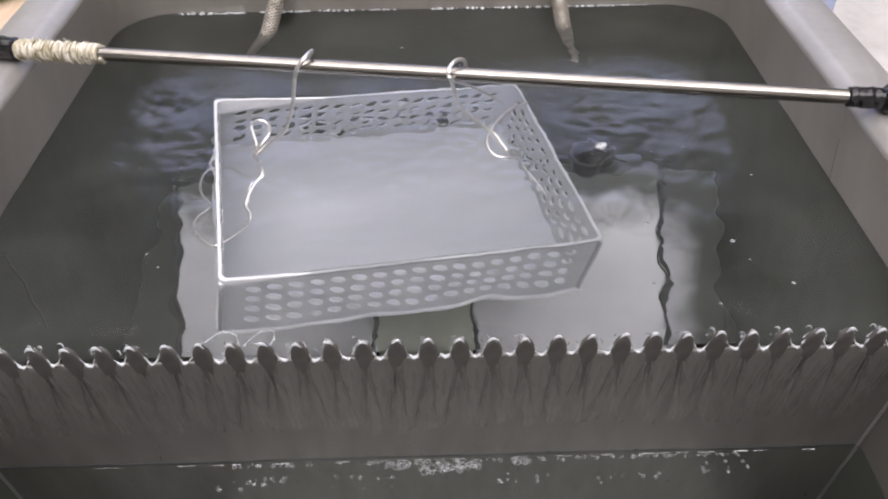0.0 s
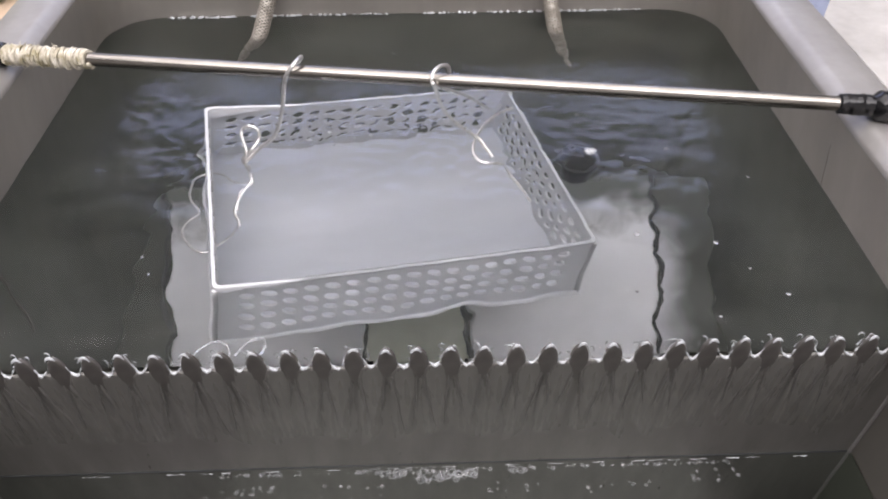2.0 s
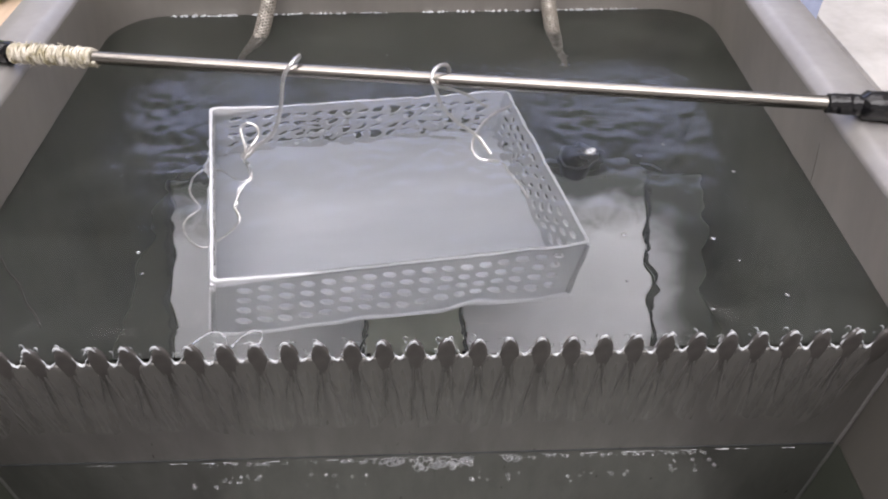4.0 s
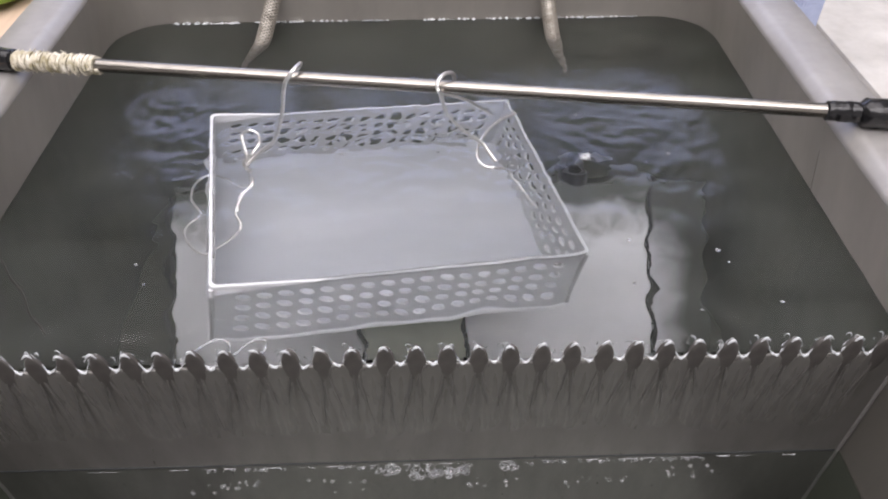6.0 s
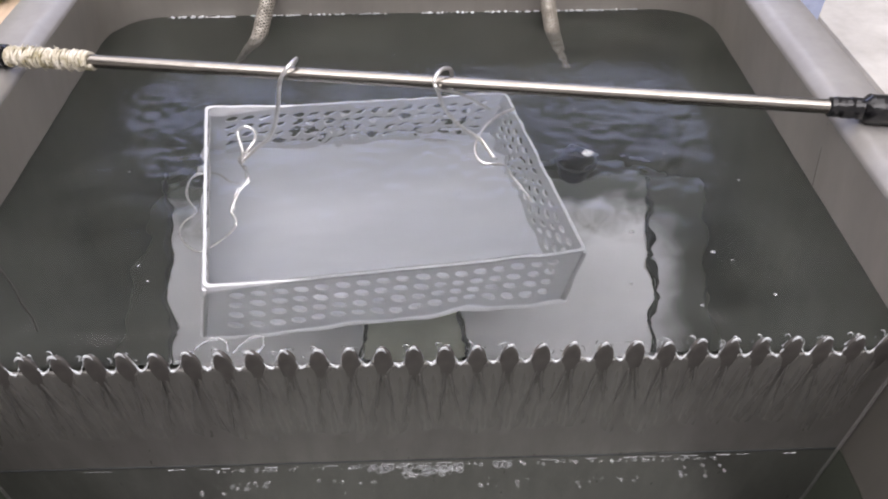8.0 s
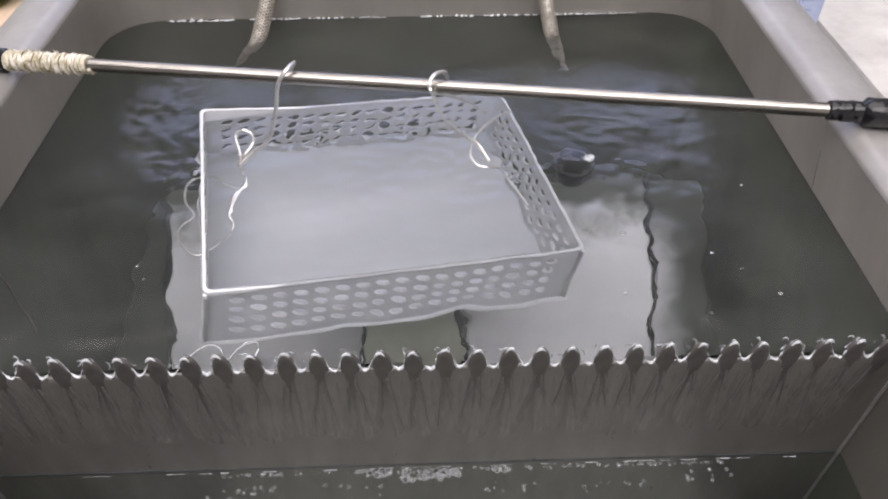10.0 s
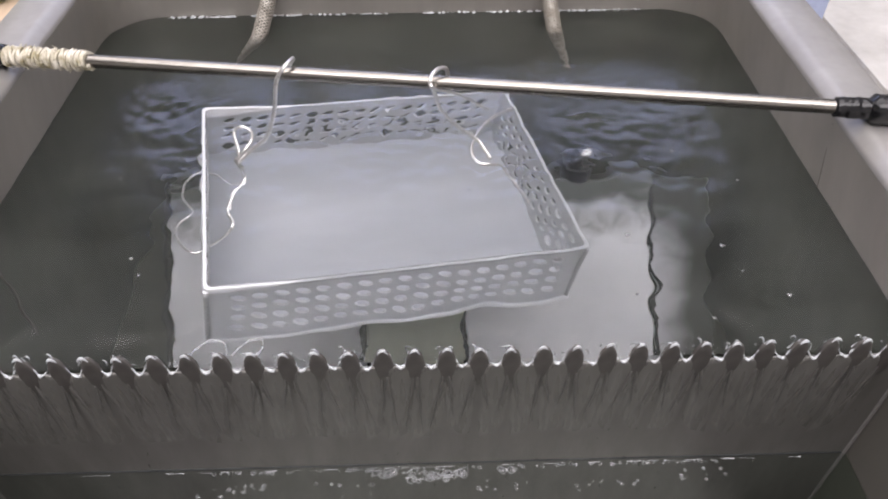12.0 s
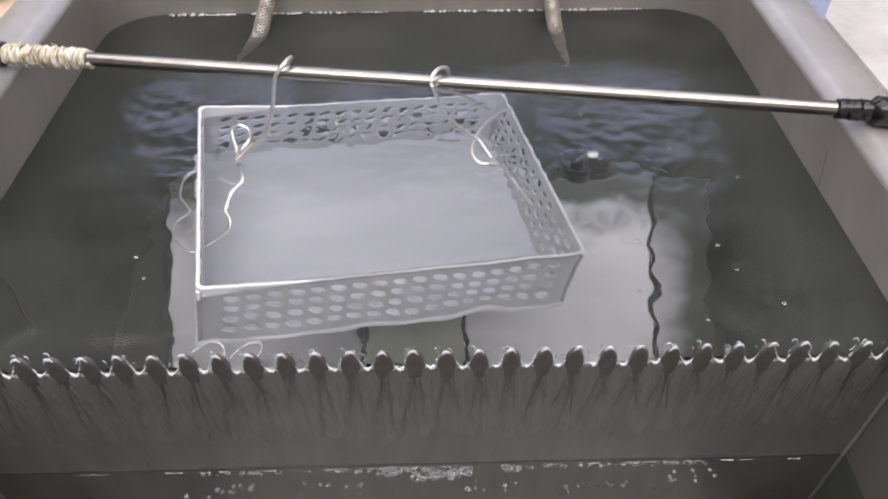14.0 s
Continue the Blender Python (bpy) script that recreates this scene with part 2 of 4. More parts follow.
def smooth_path(pts, n=8):
    """Catmull-Rom through the points."""
    ps = [Vector(p) for p in pts]
    ps = [2 * ps[0] - ps[1]] + ps + [2 * ps[-1] - ps[-2]]
    out = []
    for i in range(1, len(ps) - 2):
        a, b, c, d = ps[i - 1:i + 3]
        for k in range(n):
            t = k / n
            out.append(0.5 * (2 * b + (c - a) * t + (2 * a - 5 * b + 4 * c - d) * t * t + (3 * b - 3 * c + d - a) * t ** 3))
    return out + [ps[-2]]


def tube(bm, pts, radius, sides=8, cap=True):
    """A tube along the points; radius is a number or a function of 0..1."""
    r = radius if callable(radius) else (lambda u: radius)
    n, rings = len(pts), []
    side = None
    for i, p in enumerate(pts):
        d = (pts[min(i + 1, n - 1)] - pts[max(i - 1, 0)]).normalized()
        if side is None:
            side = d.orthogonal().normalized()
        side = (side - d * side.dot(d)).normalized()
        up = d.cross(side)
        rr = r(i / (n - 1))
        rings.append([bm.verts.new(p + (side * math.cos(a) + up * math.sin(a)) * rr) for a in (2 * math.pi * k / sides for k in range(sides))])
    for a, b in zip(rings, rings[1:]):
        for k in range(sides):
            bm.faces.new((a[k], a[(k + 1) % sides], b[(k + 1) % sides], b[k]))
    if cap:
        bm.faces.new(rings[0][::-1])
        bm.faces.new(rings[-1])
    return bm


def loft(bm, loops, close=True, ends=False):
    """Skin closed loops of equal length."""
    rows = [[bm.verts.new(p) for p in l] for l in loops]
    n = len(rows[0])
    for a, b in zip(rows, rows[1:]):
        for k in range(n if close else n - 1):
            bm.faces.new((a[k], a[(k + 1) % n], b[(k + 1) % n], b[k]))
    if ends:
        bm.faces.new(rows[0][::-1])
        bm.faces.new(rows[-1])
    return rows


# ---- the room that closes the place ----
def room():
    lo, hi = (-2.6, -2.2, -0.85), (2.6, 2.4, 1.75)
    t = 0.1
    for name, a, b, m in (
        ("floor", (lo[0], lo[1], lo[2] - t), (hi[0], hi[1], lo[2]), GROUND),
        ("ceiling", (lo[0], lo[1], hi[2]), (hi[0], hi[1], hi[2] + t), WALLP),
        ("wall_west", (lo[0] - t, lo[1], lo[2]), (lo[0], hi[1], hi[2]), WALLP),
        ("wall_east", (hi[0], lo[1], lo[2]), (hi[0] + t, hi[1], hi[2]), WALLP),
        ("wall_south", (lo[0], lo[1] - t, lo[2]), (hi[0], lo[1], hi[2]), WALLP),
    ):
        tagged(part(name, slab(bmesh.new(), a, b), m, smooth=False), "plain painted workshop " + name.split("_")[0], name.split("_")[0], kind="structure")
    # back wall with an opening for the daylit window
    x0, x1, z0, z1 = -1.28, 1.30, 0.90, 1.70
    bm = bmesh.new()
    slab(bm, (lo[0], hi[1], lo[2]), (hi[0], hi[1] + t, z0))
    slab(bm, (lo[0], hi[1], z1), (hi[0], hi[1] + t, hi[2]))
    slab(bm, (lo[0], hi[1], z0), (x0, hi[1] + t, z1))
    slab(bm, (x1, hi[1], z0), (hi[0], hi[1] + t, z1))
    tagged(part("wall_north", bm, WALLP, smooth=False), "plain painted workshop wall with a wide window", "wall", kind="structure")
    w = thing("window_1", "wide bluish daylit window in the workshop wall", "window", kind="structure")
    for i in range(3):
        a = x0 + i * (x1 - x0) / 3
        part("pane", slab(bmesh.new(), (a + 0.02, hi[1] + 0.05, z0 + 0.02), (a + (x1 - x0) / 3 - 0.02, hi[1] + 0.056, z1 - 0.02)), SKYPANE, w, "bluish daylit pane", smooth=False)
        part("window_frame", slab(bmesh.new(), (a - 0.018, hi[1] + 0.03, z0 + 0.003), (a + 0.018, hi[1] + 0.08, z1 - 0.003)), RIM, w, smooth=False)


room()

# ---- the tank ----
XL, XR, YB, YF = -0.274, 0.239, 0.377, -0.155
RIMZ = 0.0615


def plan(inset, z, r=0.045, n=8):
    """The tank's plan with rounded corners, moved inwards by inset."""
    x0, x1, y0, y1 = XL + inset, XR - inset, YF + inset, YB - inset
    r = max(0.004, r - inset)
    out = []
    for cx, cy, a0 in ((x1 - r, y1 - r, 0), (x0 + r, y1 - r, 90), (x0 + r, y0 + r, 180), (x1 - r, y0 + r, 270)):
        for k in range(n + 1):
            a = radians(a0 + 90 * k / n)
            out.append(Vector((cx + r * math.cos(a), cy + r * math.sin(a), z)))
    return out


def tank():
    t = thing("steel_tank", "brushed stainless steel dip tank full of clear water", "tank", at=(0, 0, 0))
    bm = bmesh.new()
    loft(bm, [plan(0.0, -0.0004), plan(0.004, 0.02), plan(0.009, 0.044), plan(0.0105, 0.053)])
    loft(bm, [plan(-0.006, -0.30), plan(-0.006, 0.0), plan(0.004, 0.050)])
    part("basin", bm, STEEL, t, "satin steel inner wall")
    def stretch(z, front):
        pts = plan(0.0, z)
        ends = (Vector((XR, 0.0, z)), Vector((XL, 0.0, z)))
        if front:
            return [ends[1]] + [p for p in pts if p.y < 0] + [ends[0]]
        return [ends[0]] + [p for p in pts if p.y > 0] + [ends[1]]
    bm = bmesh.new()
    loft(bm, [stretch(-0.30, False), stretch(-0.15, False), stretch(-0.0005, False)], close=False)
    part("submerged_wall", bm, DULL, t, "wall below the waterline, painted darker green for dimmed light")
    bm = bmesh.new()
    loft(bm, [stretch(-0.30, True), stretch(-0.15, True), stretch(-0.0985, True)], close=False)
    part("submerged_wall", bm, DULL, t, "wall below the waterline, painted darker green for dimmed light")
    bm = bmesh.new()
    loft(bm, [stretch(-0.098, True), stretch(-0.05, True), stretch(-0.0004, True)], close=False)
    part("trough_wall", bm, TROUGHWALL, t, "dull dark steel trough wall")
    for a, b in (((XR + 0.0003, 0.134, -0.002), (XR - 0.0095, 0.128, 0.05)), ((XL - 0.0003, 0.098, -0.002), (XL + 0.0095, 0.098, 0.05))):
        bm = bmesh.new()
        a, b = Vector(a), Vector(b)
        k = Vector((a.x, a.y + (b.y - a.y) * 0.6, 0.0))
        tube(bm, [a, k, b], 0.0006, 6)
        part("wall_seam_glint", bm, TROUGHWALL, t, "dark seam in the tank wall")
    # Pale strand painted in for a rim reflected in the water.
    bm = bmesh.new()
    tube(bm, [Vector((XL + 0.0006, 0.0985 + 0.0006 * math.sin(z * 60), z)) for z in np.linspace(-0.030, -0.14, 24)], 0.0006, 6)
    part("wall_seam_glint", bm, TROUGHWALL, t, "pale line painted for a reflection under the water")
    bm = bmesh.new()
    prof = [(0.0105, 0.0532), (0.0103, 0.0550), (0.0094, 0.0564), (0.0060, 0.0594), (0.0046, 0.0606), (0.0030, RIMZ - 0.0003), (0.0010, RIMZ)]
    prof += [(-0.012, RIMZ), (-0.0215, RIMZ - 0.0005), (-0.0242, RIMZ - 0.002), (-0.0252, RIMZ - 0.006), (-0.0252, RIMZ - 0.03), (-0.023, RIMZ - 0.03), (-0.023, RIMZ - 0.005)]
    loft(bm, [plan(i, z) for i, z in prof])
    part("rim", bm, RIM, t, "pale rounded steel rim")
    bm = bmesh.new()
    rows = loft(bm, [plan(-0.023, RIMZ - 0.031), plan(-0.023, -0.62), plan(-0.018, -0.85)])
    bm.faces.new(rows[-1])
    part("skirt", bm, STEEL, t)
    bm = bmesh.new()
    slab(bm, (XL - 0.004, YF - 0.004, -0.305), (XR + 0.004, YB + 0.004, -0.2995))
    part("tank_floor", bm, FLOOR, t, "dull greenish submerged floor", smooth=False)
    return t


tank()

# ---- the toothed weir ----
PITCH, K0, K1 = 0.016, -16, 14


def weir():
    w = thing("overflow_weir", "upright steel weir plate with a row of rounded teeth", "weir", at=(0, 0.0015, -0.3))
    bm = bmesh.new()
    slab(bm, (XL + 0.0005, -0.0015, 0.0), (XR - 0.0005, 0.0002, 0.2970))
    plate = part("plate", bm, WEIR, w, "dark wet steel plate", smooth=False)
    for x in (XL + 0.0012, XR - 0.0012):
        bm = bmesh.new()
        tube(bm, [Vector((x + 0.0004 * noise.noise(Vector((z * 90, x, 0))), -0.0018, z)) for z in np.linspace(0.02, 0.297, 60)], 0.0011, 6)
        part("weld_bead", bm, RIM, plate, "pale weld bead in the corner")
    # Dark strand painted in for the shade of the meniscus.
    bm = bmesh.new()
    tube(bm, [Vector((x, -0.0016, 0.2025 + 0.0003 * noise.noise(Vector((x * 80, 2, 0))))) for x in np.linspace(XL + 0.003, XR - 0.003, 90)], 0.0006, 6)
    part("waterline", bm, SEAM, plate, "dark line painted for the shaded meniscus along the plate")
    rows = []
    for i in range(22):
        u = 0.5 - 0.5 * math.cos(math.pi * i / 21)
        z = -0.0190 + 0.0294 * u
        if u < 0.55:
            hw = 0.0012 + 0.0037 * math.sin(math.pi / 2 * u / 0.55)
            th = 0.0002 + 0.0013 * math.sin(math.pi / 2 * min(1, u / 0.45))
        else:
            q = (u - 0.55) / 0.45
            hw = 0.0049 * max(0.04, 1 - q ** 2.6) ** 0.5
            th = 0.0015 * max(0.05, 1 - max(0, (q - 0.6) / 0.4) ** 2) ** 0.5
        ring = []
        for k in range(16):
            a = 2 * math.pi * k / 16
            c, d = math.cos(a), math.sin(a)
            flat = math.copysign(abs(d) ** 0.45, d)
            ring.append(Vector((hw * math.copysign(abs(c) ** 0.7, c), -th * flat if d > 0 else -0.0016 * flat, z)))
        rows.append(ring)
    bm = bmesh.new()
    loft(bm, rows, ends=True)
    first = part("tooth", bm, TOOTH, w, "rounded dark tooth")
    for k in range(K0, K1 + 1):
        ob = first if k == K0 else first.copy()
        if k > K0:
            scene.collection.objects.link(ob)
        ob.location = (k * PITCH + random.uniform(-0.0004, 0.0004), -0.0012, 0.2995 + random.uniform(-0.0006, 0.0006))


weir()

# ---- water ----
RIPPLE, SWELL = 0.000055, 0.000058


def water_sheet():
    nx, ny = 400, 290
    x0, x1, y0, y1 = XL - 0.010, XR + 0.010, 0.0008, YB + 0.008
    xs, ys = np.linspace(x0, x1, nx), np.linspace(y0, y1, ny)
    X, Y = np.meshgrid(xs, ys)
    Z = np.zeros_like(X)
    rng = np.random.RandomState(4)
    patch = sum(np.sin(X * rng.uniform(20, 75) + Y * rng.uniform(-70, 70) + rng.uniform(0, 6.28)) for i in range(9)) / 3
    lively = np.exp(-((Y - 0.235 + 0.012 * patch) / 0.095) ** 4) * np.exp(-((X + 0.005 + 0.01 * patch) / 0.24) ** 6)
    lively *= np.clip(0.85 + 0.35 * patch, 0.35, 1.4)
    for i in range(60):
        lam = rng.uniform(0.005, 0.017)
        a = rng.normal(math.pi / 2, 0.7)
        k = 2 * math.pi / lam
        bend = 1.8 * np.sin(X * rng.uniform(15, 50) + Y * rng.uniform(-40, 40) + i)
        Z += (RIPPLE * lively + 0.05 * RIPPLE) * (lam / 0.022) * np.sin(k * (X * math.cos(a) + Y * math.sin(a)) + rng.uniform(0, 6.28) + bend)
    calm = 0.75 - 0.25 * np.clip(lively, 0, 1)
    for i in range(34):
        lam = rng.uniform(0.015, 0.048)
        a = rng.normal(math.pi / 2, 1.0)
        k = 2 * math.pi / lam
        bend = 1.3 * np.sin(X * rng.uniform(10, 32) + Y * rng.uniform(-25, 25) + i)
        Z += SWELL * calm * (lam / 0.030) * np.sin(k * (X * math.cos(a) + Y * math.sin(a)) + rng.uniform(0, 6.28) + bend)
    # the hump over the inlet
    Z += 0.0022 * np.exp(-(((X - 0.094) / 0.012) ** 2 + ((Y - 0.162) / 0.010) ** 2))
    Z *= np.clip((Y - y0) / 0.02, 0.15, 1)
    verts = np.stack([X, Y, Z], -1).reshape(-1, 3).tolist()
    faces = [(j * nx + i, j * nx + i + 1, (j + 1) * nx + i + 1, (j + 1) * nx + i) for j in range(ny - 1) for i in range(nx - 1)]
    me = bpy.data.meshes.new("tank_water")
    me.from_pydata(verts, [], faces)
    me.polygons.foreach_set("use_smooth", [True] * len(me.polygons))
    me.materials.append(WATER)
    return tagged(new("tank_water", me), "clear greenish water rippling in the tank", "water", kind="structure")


tank_water = water_sheet()
bm = bmesh.new()
bmesh.ops.create_grid(bm, x_segments=60, y_segments=14, size=1)
for v in bm.verts:
    x, y = (XL + XR) / 2 + v.co.x * 0.2563, -0.0765 + v.co.y * 0.0785
    v.co = (x, y, -0.098 + 0.0006 * noise.noise(Vector((x * 60, y * 60, 3))))
tagged(part("trough_water", bm, TROUGHW, turn=False), "dark water in the overflow trough below the weir", "water", kind="structure")


def spill_tongue(seed):
    """The water that runs through one notch and down the plate."""
    rnd = random.Random(seed)
    j = lambda w: rnd.uniform(-w, w)
    t = thing("water_spill", "thin water spilling through a weir notch and running down the plate", "water", "spills over the weir")
    lean, fall = j(0.0010), 0.050 + j(0.012)
    path = smooth_path([(0, 0.0004, -0.0022), (0, -0.0004, -0.0026), (0, -0.0008, -0.005), (j(0.0006), -0.0008, -0.012), (j(0.001), -0.0005, -0.028), (j(0.001), -0.0002, -0.05), (j(0.001), 0.0003, -0.078)], 5)
    rows, sides = [], ([], [])
    for i, p in enumerate(path):
        u = i / (len(path) - 1)
        drop = min(1.0, max(0.0, -p.z / fall))
        hw = 0.0036 + (0.0038 + 0.0007 * (seed % 3) / 2) * min(1, u * 2.6) + 0.0004 * math.sin(9 * u + seed)
        th = 0.0006 * (1 - 0.95 * u)
        n = (path[min(i + 1, len(path) - 1)] - path[max(0, i - 1)]).normalized().cross(Vector((1, 0, 0)))
        n = n if n.y < 0 or n.z > 0 else -n
        rows.append([p + Vector((hw * c, 0, 0)) + n * (th * (1 - c * c) * (1 + 0.35 * math.sin(11 * u + 4 * c + seed))) for c in (-1, -0.75, -0.5, -0.25, 0, 0.25, 0.5, 0.75, 1)])
        if p.z < -0.009 and drop < 1:
            for g, side in zip((-1, 1), sides):
                x = 0.0071 - 0.0052 * drop ** 1.2
                c = min(1.0, abs(x / hw))
                side.append(Vector((g * x + lean * drop + 0.0002 * math.sin(31 * u + seed * g), p.y - th * (1 - c * c) - 0.0001, p.z)))
    bm = bmesh.new()
    loft(bm, rows, close=False)
    film = part("film", bm, FILM, t, "glistening running film")
    for side in sides:
        bm = bmesh.new()
        w0 = 0.0009 + abs(j(0.0005))
        tube(bm, side, lambda u: max(0.00005, w0 * (1 - u) ** 0.7 * min(1, 0.3 + 3 * u)), 6)
        part("shade_line", bm, STREAKSHADE, film, "dark streak painted for the shaded edge of running film")
    bm = bmesh.new()
    d = j(0.0008)
    pts = smooth_path([(-0.0070 + j(0.0004), 0.0012, 0.0098 + j(0.0008)), (-0.0052, 0.0006, 0.0062), (-0.0030, -0.0004, 0.0020 + j(0.0008)), (-0.0008 + d, -0.0016, -0.0004), (0.0010 + d, -0.0016, -0.0004 + j(0.0004)), (0.0030, -0.0004, 0.0022), (0.0052, 0.0006, 0.0064 + j(0.0008)), (0.0070, 0.0012, 0.0094 + j(0.0009))], 5)
    tube(bm, pts, lambda u: max(0.00006, 0.00022 + 0.0007 * math.exp(-((u - 0.5) / 0.12) ** 2) + 0.0006 * noise.noise(Vector((u * 12, seed * 3.7, 0)))), 6)
    crest = part("crest", bm, GLINTFROTH, t, "curl of water at the notch, whitened for its highlight")
    bm = bmesh.new()
    tube(bm, smooth_path([(-0.0108, -0.0016, 0.0098), (-0.0094, -0.0012, 0.0117 + j(0.0004)), (-0.0076, -0.0010, 0.0119), (-0.0058, -0.0014, 0.0100 + j(0.0006))], 4), lambda u: 0.0008 * math.sin(math.pi * (0.08 + 0.84 * u)), 6)
    part("cap", bm, GLINTFROTH, t, "wet cap on the tooth, whitened for its highlight")
    for k in range(rnd.randint(3, 5)):
        bm = bmesh.new()
        m = Vector((rnd.choice((-1, 1)) * rnd.uniform(0.002, 0.0072), rnd.uniform(-0.001, 0.003), rnd.uniform(0.001, 0.0098)))
        g, a0, arc = rnd.uniform(0.0008, 0.0020), rnd.uniform(0, 6.28), rnd.uniform(1.5, 4.2)
        pts = [m + Vector((g * math.cos(a0 + arc * i / 7), g * 0.8 * math.sin(2.2 * i / 7), g * 1.25 * math.sin(a0 + arc * i / 7))) for i in range(8)]
        fat = rnd.uniform(0.00022, 0.0005)
        tube(bm, pts, lambda u: fat * (0.35 + 0.65 * math.sin(math.pi * u)), 5)
        part("splash", bm, GLINTFROTH, crest)
    return t


kinds = [spill_tongue(i) for i in range(10)]
spills = []
for k in range(K0, K1):
    at = Matrix.Translation(((k + 0.5) * PITCH, 0, 0)) @ pose(0, 0, 0, 0, 0, random.uniform(-2, 2))
    if k - K0 < 10:
        spills.append(kinds[k - K0])
        spills[-1].matrix_basis = at
    else:
        spills.append(copy_thing(kinds[random.randrange(10)], at))


# ---- submerged fittings ----
def panel(x0, x1, material, label, drop=0.0):
    """A pale plate that slopes up towards the back under the water."""
    t = thing("submerged_panel", label, "panel", "panels under the water", at=(0, 0.235, -0.130 - drop))
    slope = Matrix.Rotation(math.atan2(0.122, 0.095), 4, "X")
    bm = bmesh.new()
    rows = []
    for i in range(61):
        y = -0.235 + 0.235 * i / 60
        a = x0 + 0.0016 * noise.noise(Vector((x0 * 50, y * 75, 0))) + 0.0008 * noise.noise(Vector((x0 * 50, y * 200, 3)))
        b = x1 + 0.0016 * noise.noise(Vector((x1 * 50, y * 75, 5))) + 0.0008 * noise.noise(Vector((x1 * 50, y * 200, 8)))
        e = 0.0012
        top = [(a + e, 0), (b - e, 0), (b, -e), (b, -0.005), (a, -0.005), (a, -e)]
        far = 0.0022 * noise.noise(Vector((x0 * 9, 1, 4))) if i == 60 else 0
        rows.append([slope @ Vector((x, y + far, z)) for x, z in top])
    loft(bm, rows, ends=True)
    part("plate", bm, material, t)
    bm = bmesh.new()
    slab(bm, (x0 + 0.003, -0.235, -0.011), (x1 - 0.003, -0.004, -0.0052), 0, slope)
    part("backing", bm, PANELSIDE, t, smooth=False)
    return t


def trough_plate():
    t = thing("trough_plate", "grey metal plate lying under the trough water", "plate", at=(0, 0, -0.30))
    part("sheet", slab(bmesh.new(), (-0.150, -0.150, 0.125), (0.177, -0.003, 0.129), 0.001), TPLATE, t)
    for x in (-0.13, 0.14):
        part("foot", slab(bmesh.new(), (x - 0.01, -0.14, 0.0005), (x + 0.01, -0.02, 0.1248), 0.001), DULL, t, smooth=False)


trough_plate()
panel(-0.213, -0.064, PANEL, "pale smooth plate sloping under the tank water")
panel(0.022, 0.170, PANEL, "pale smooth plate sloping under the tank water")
# Outer plate carries the painted dimming in its colour.
panel(0.1725, 0.217, DIMPANEL, "plate with light painted to dim towards its outer edge", 0.004)
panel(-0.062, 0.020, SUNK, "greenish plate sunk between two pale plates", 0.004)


def seam(x, seed):
    ob = thing("dark_seam", "wavering dark seam along the edge of a submerged plate", "seam", "seams under the water", at=(x, 0.235, -0.1285))
    slope = Matrix.Rotation(math.atan2(0.122, 0.095), 3, "X")
    pts = []
    for i in range(60):
        s = i / 59 * 0.235
        w = noise.noise(Vector((seed, s * 55, 0))) * 0.0035 + noise.noise(Vector((seed, s * 150, 7))) * 0.0015
        pts.append(slope @ Vector((w, -s, 0.0012)))
    bm = bmesh.new()
    tube(bm, pts, lambda u: 0.0009 + 0.0042 * abs(noise.noise(Vector((seed, u * 22, 2)))), 6)
    part("strip", bm, SEAM, ob)
    return ob


seams = [seam(-0.215, 1.3), seam(-0.063, 4.1), seam(0.021, 7.7), seam(0.1715, 9.2)]


def inlet():
    t = thing("water_inlet", "small black rubber inlet nozzle behind the sloping plates", "nozzle", at=(0.112, 0.244, -0.30))
    bm = bmesh.new()
    tube(bm, [Vector((0, 0, z)) for z in (0.0, 0.165)], 0.007, 16)
    part("stem", bm, NOZZLE, t)
    bm = bmesh.new()
    prof = [(0.007, 0.165), (0.0115, 0.169), (0.0125, 0.186), (0.0115, 0.190), (0.008, 0.190), (0.008, 0.172)]
    loft(bm, [[Vector((r * math.cos(a), r * math.sin(a), z)) for a in (2 * math.pi * k / 20 for k in range(20))] for r, z in prof], ends=True)
    part("mouth", bm, NOZZLE, t)


inlet()
# Hump of welling water, its highlight put into the white colour.
bm = bmesh.new()
bmesh.ops.create_uvsphere(bm, u_segments=20, v_segments=10, radius=1)
for v in bm.verts:
    v.co = Vector((v.co.x * 0.0034, v.co.y * 0.0028, v.co.z * 0.0017)) * (1 + 0.6 * noise.noise(v.co * 2))
dome = part("upwelling_dome", bm, GLINTFROTH)
dome.location = (0.1, 0.166, 0.0035)
tagged(dome, "small hump of water over the inlet, whitened for its highlight", "water")


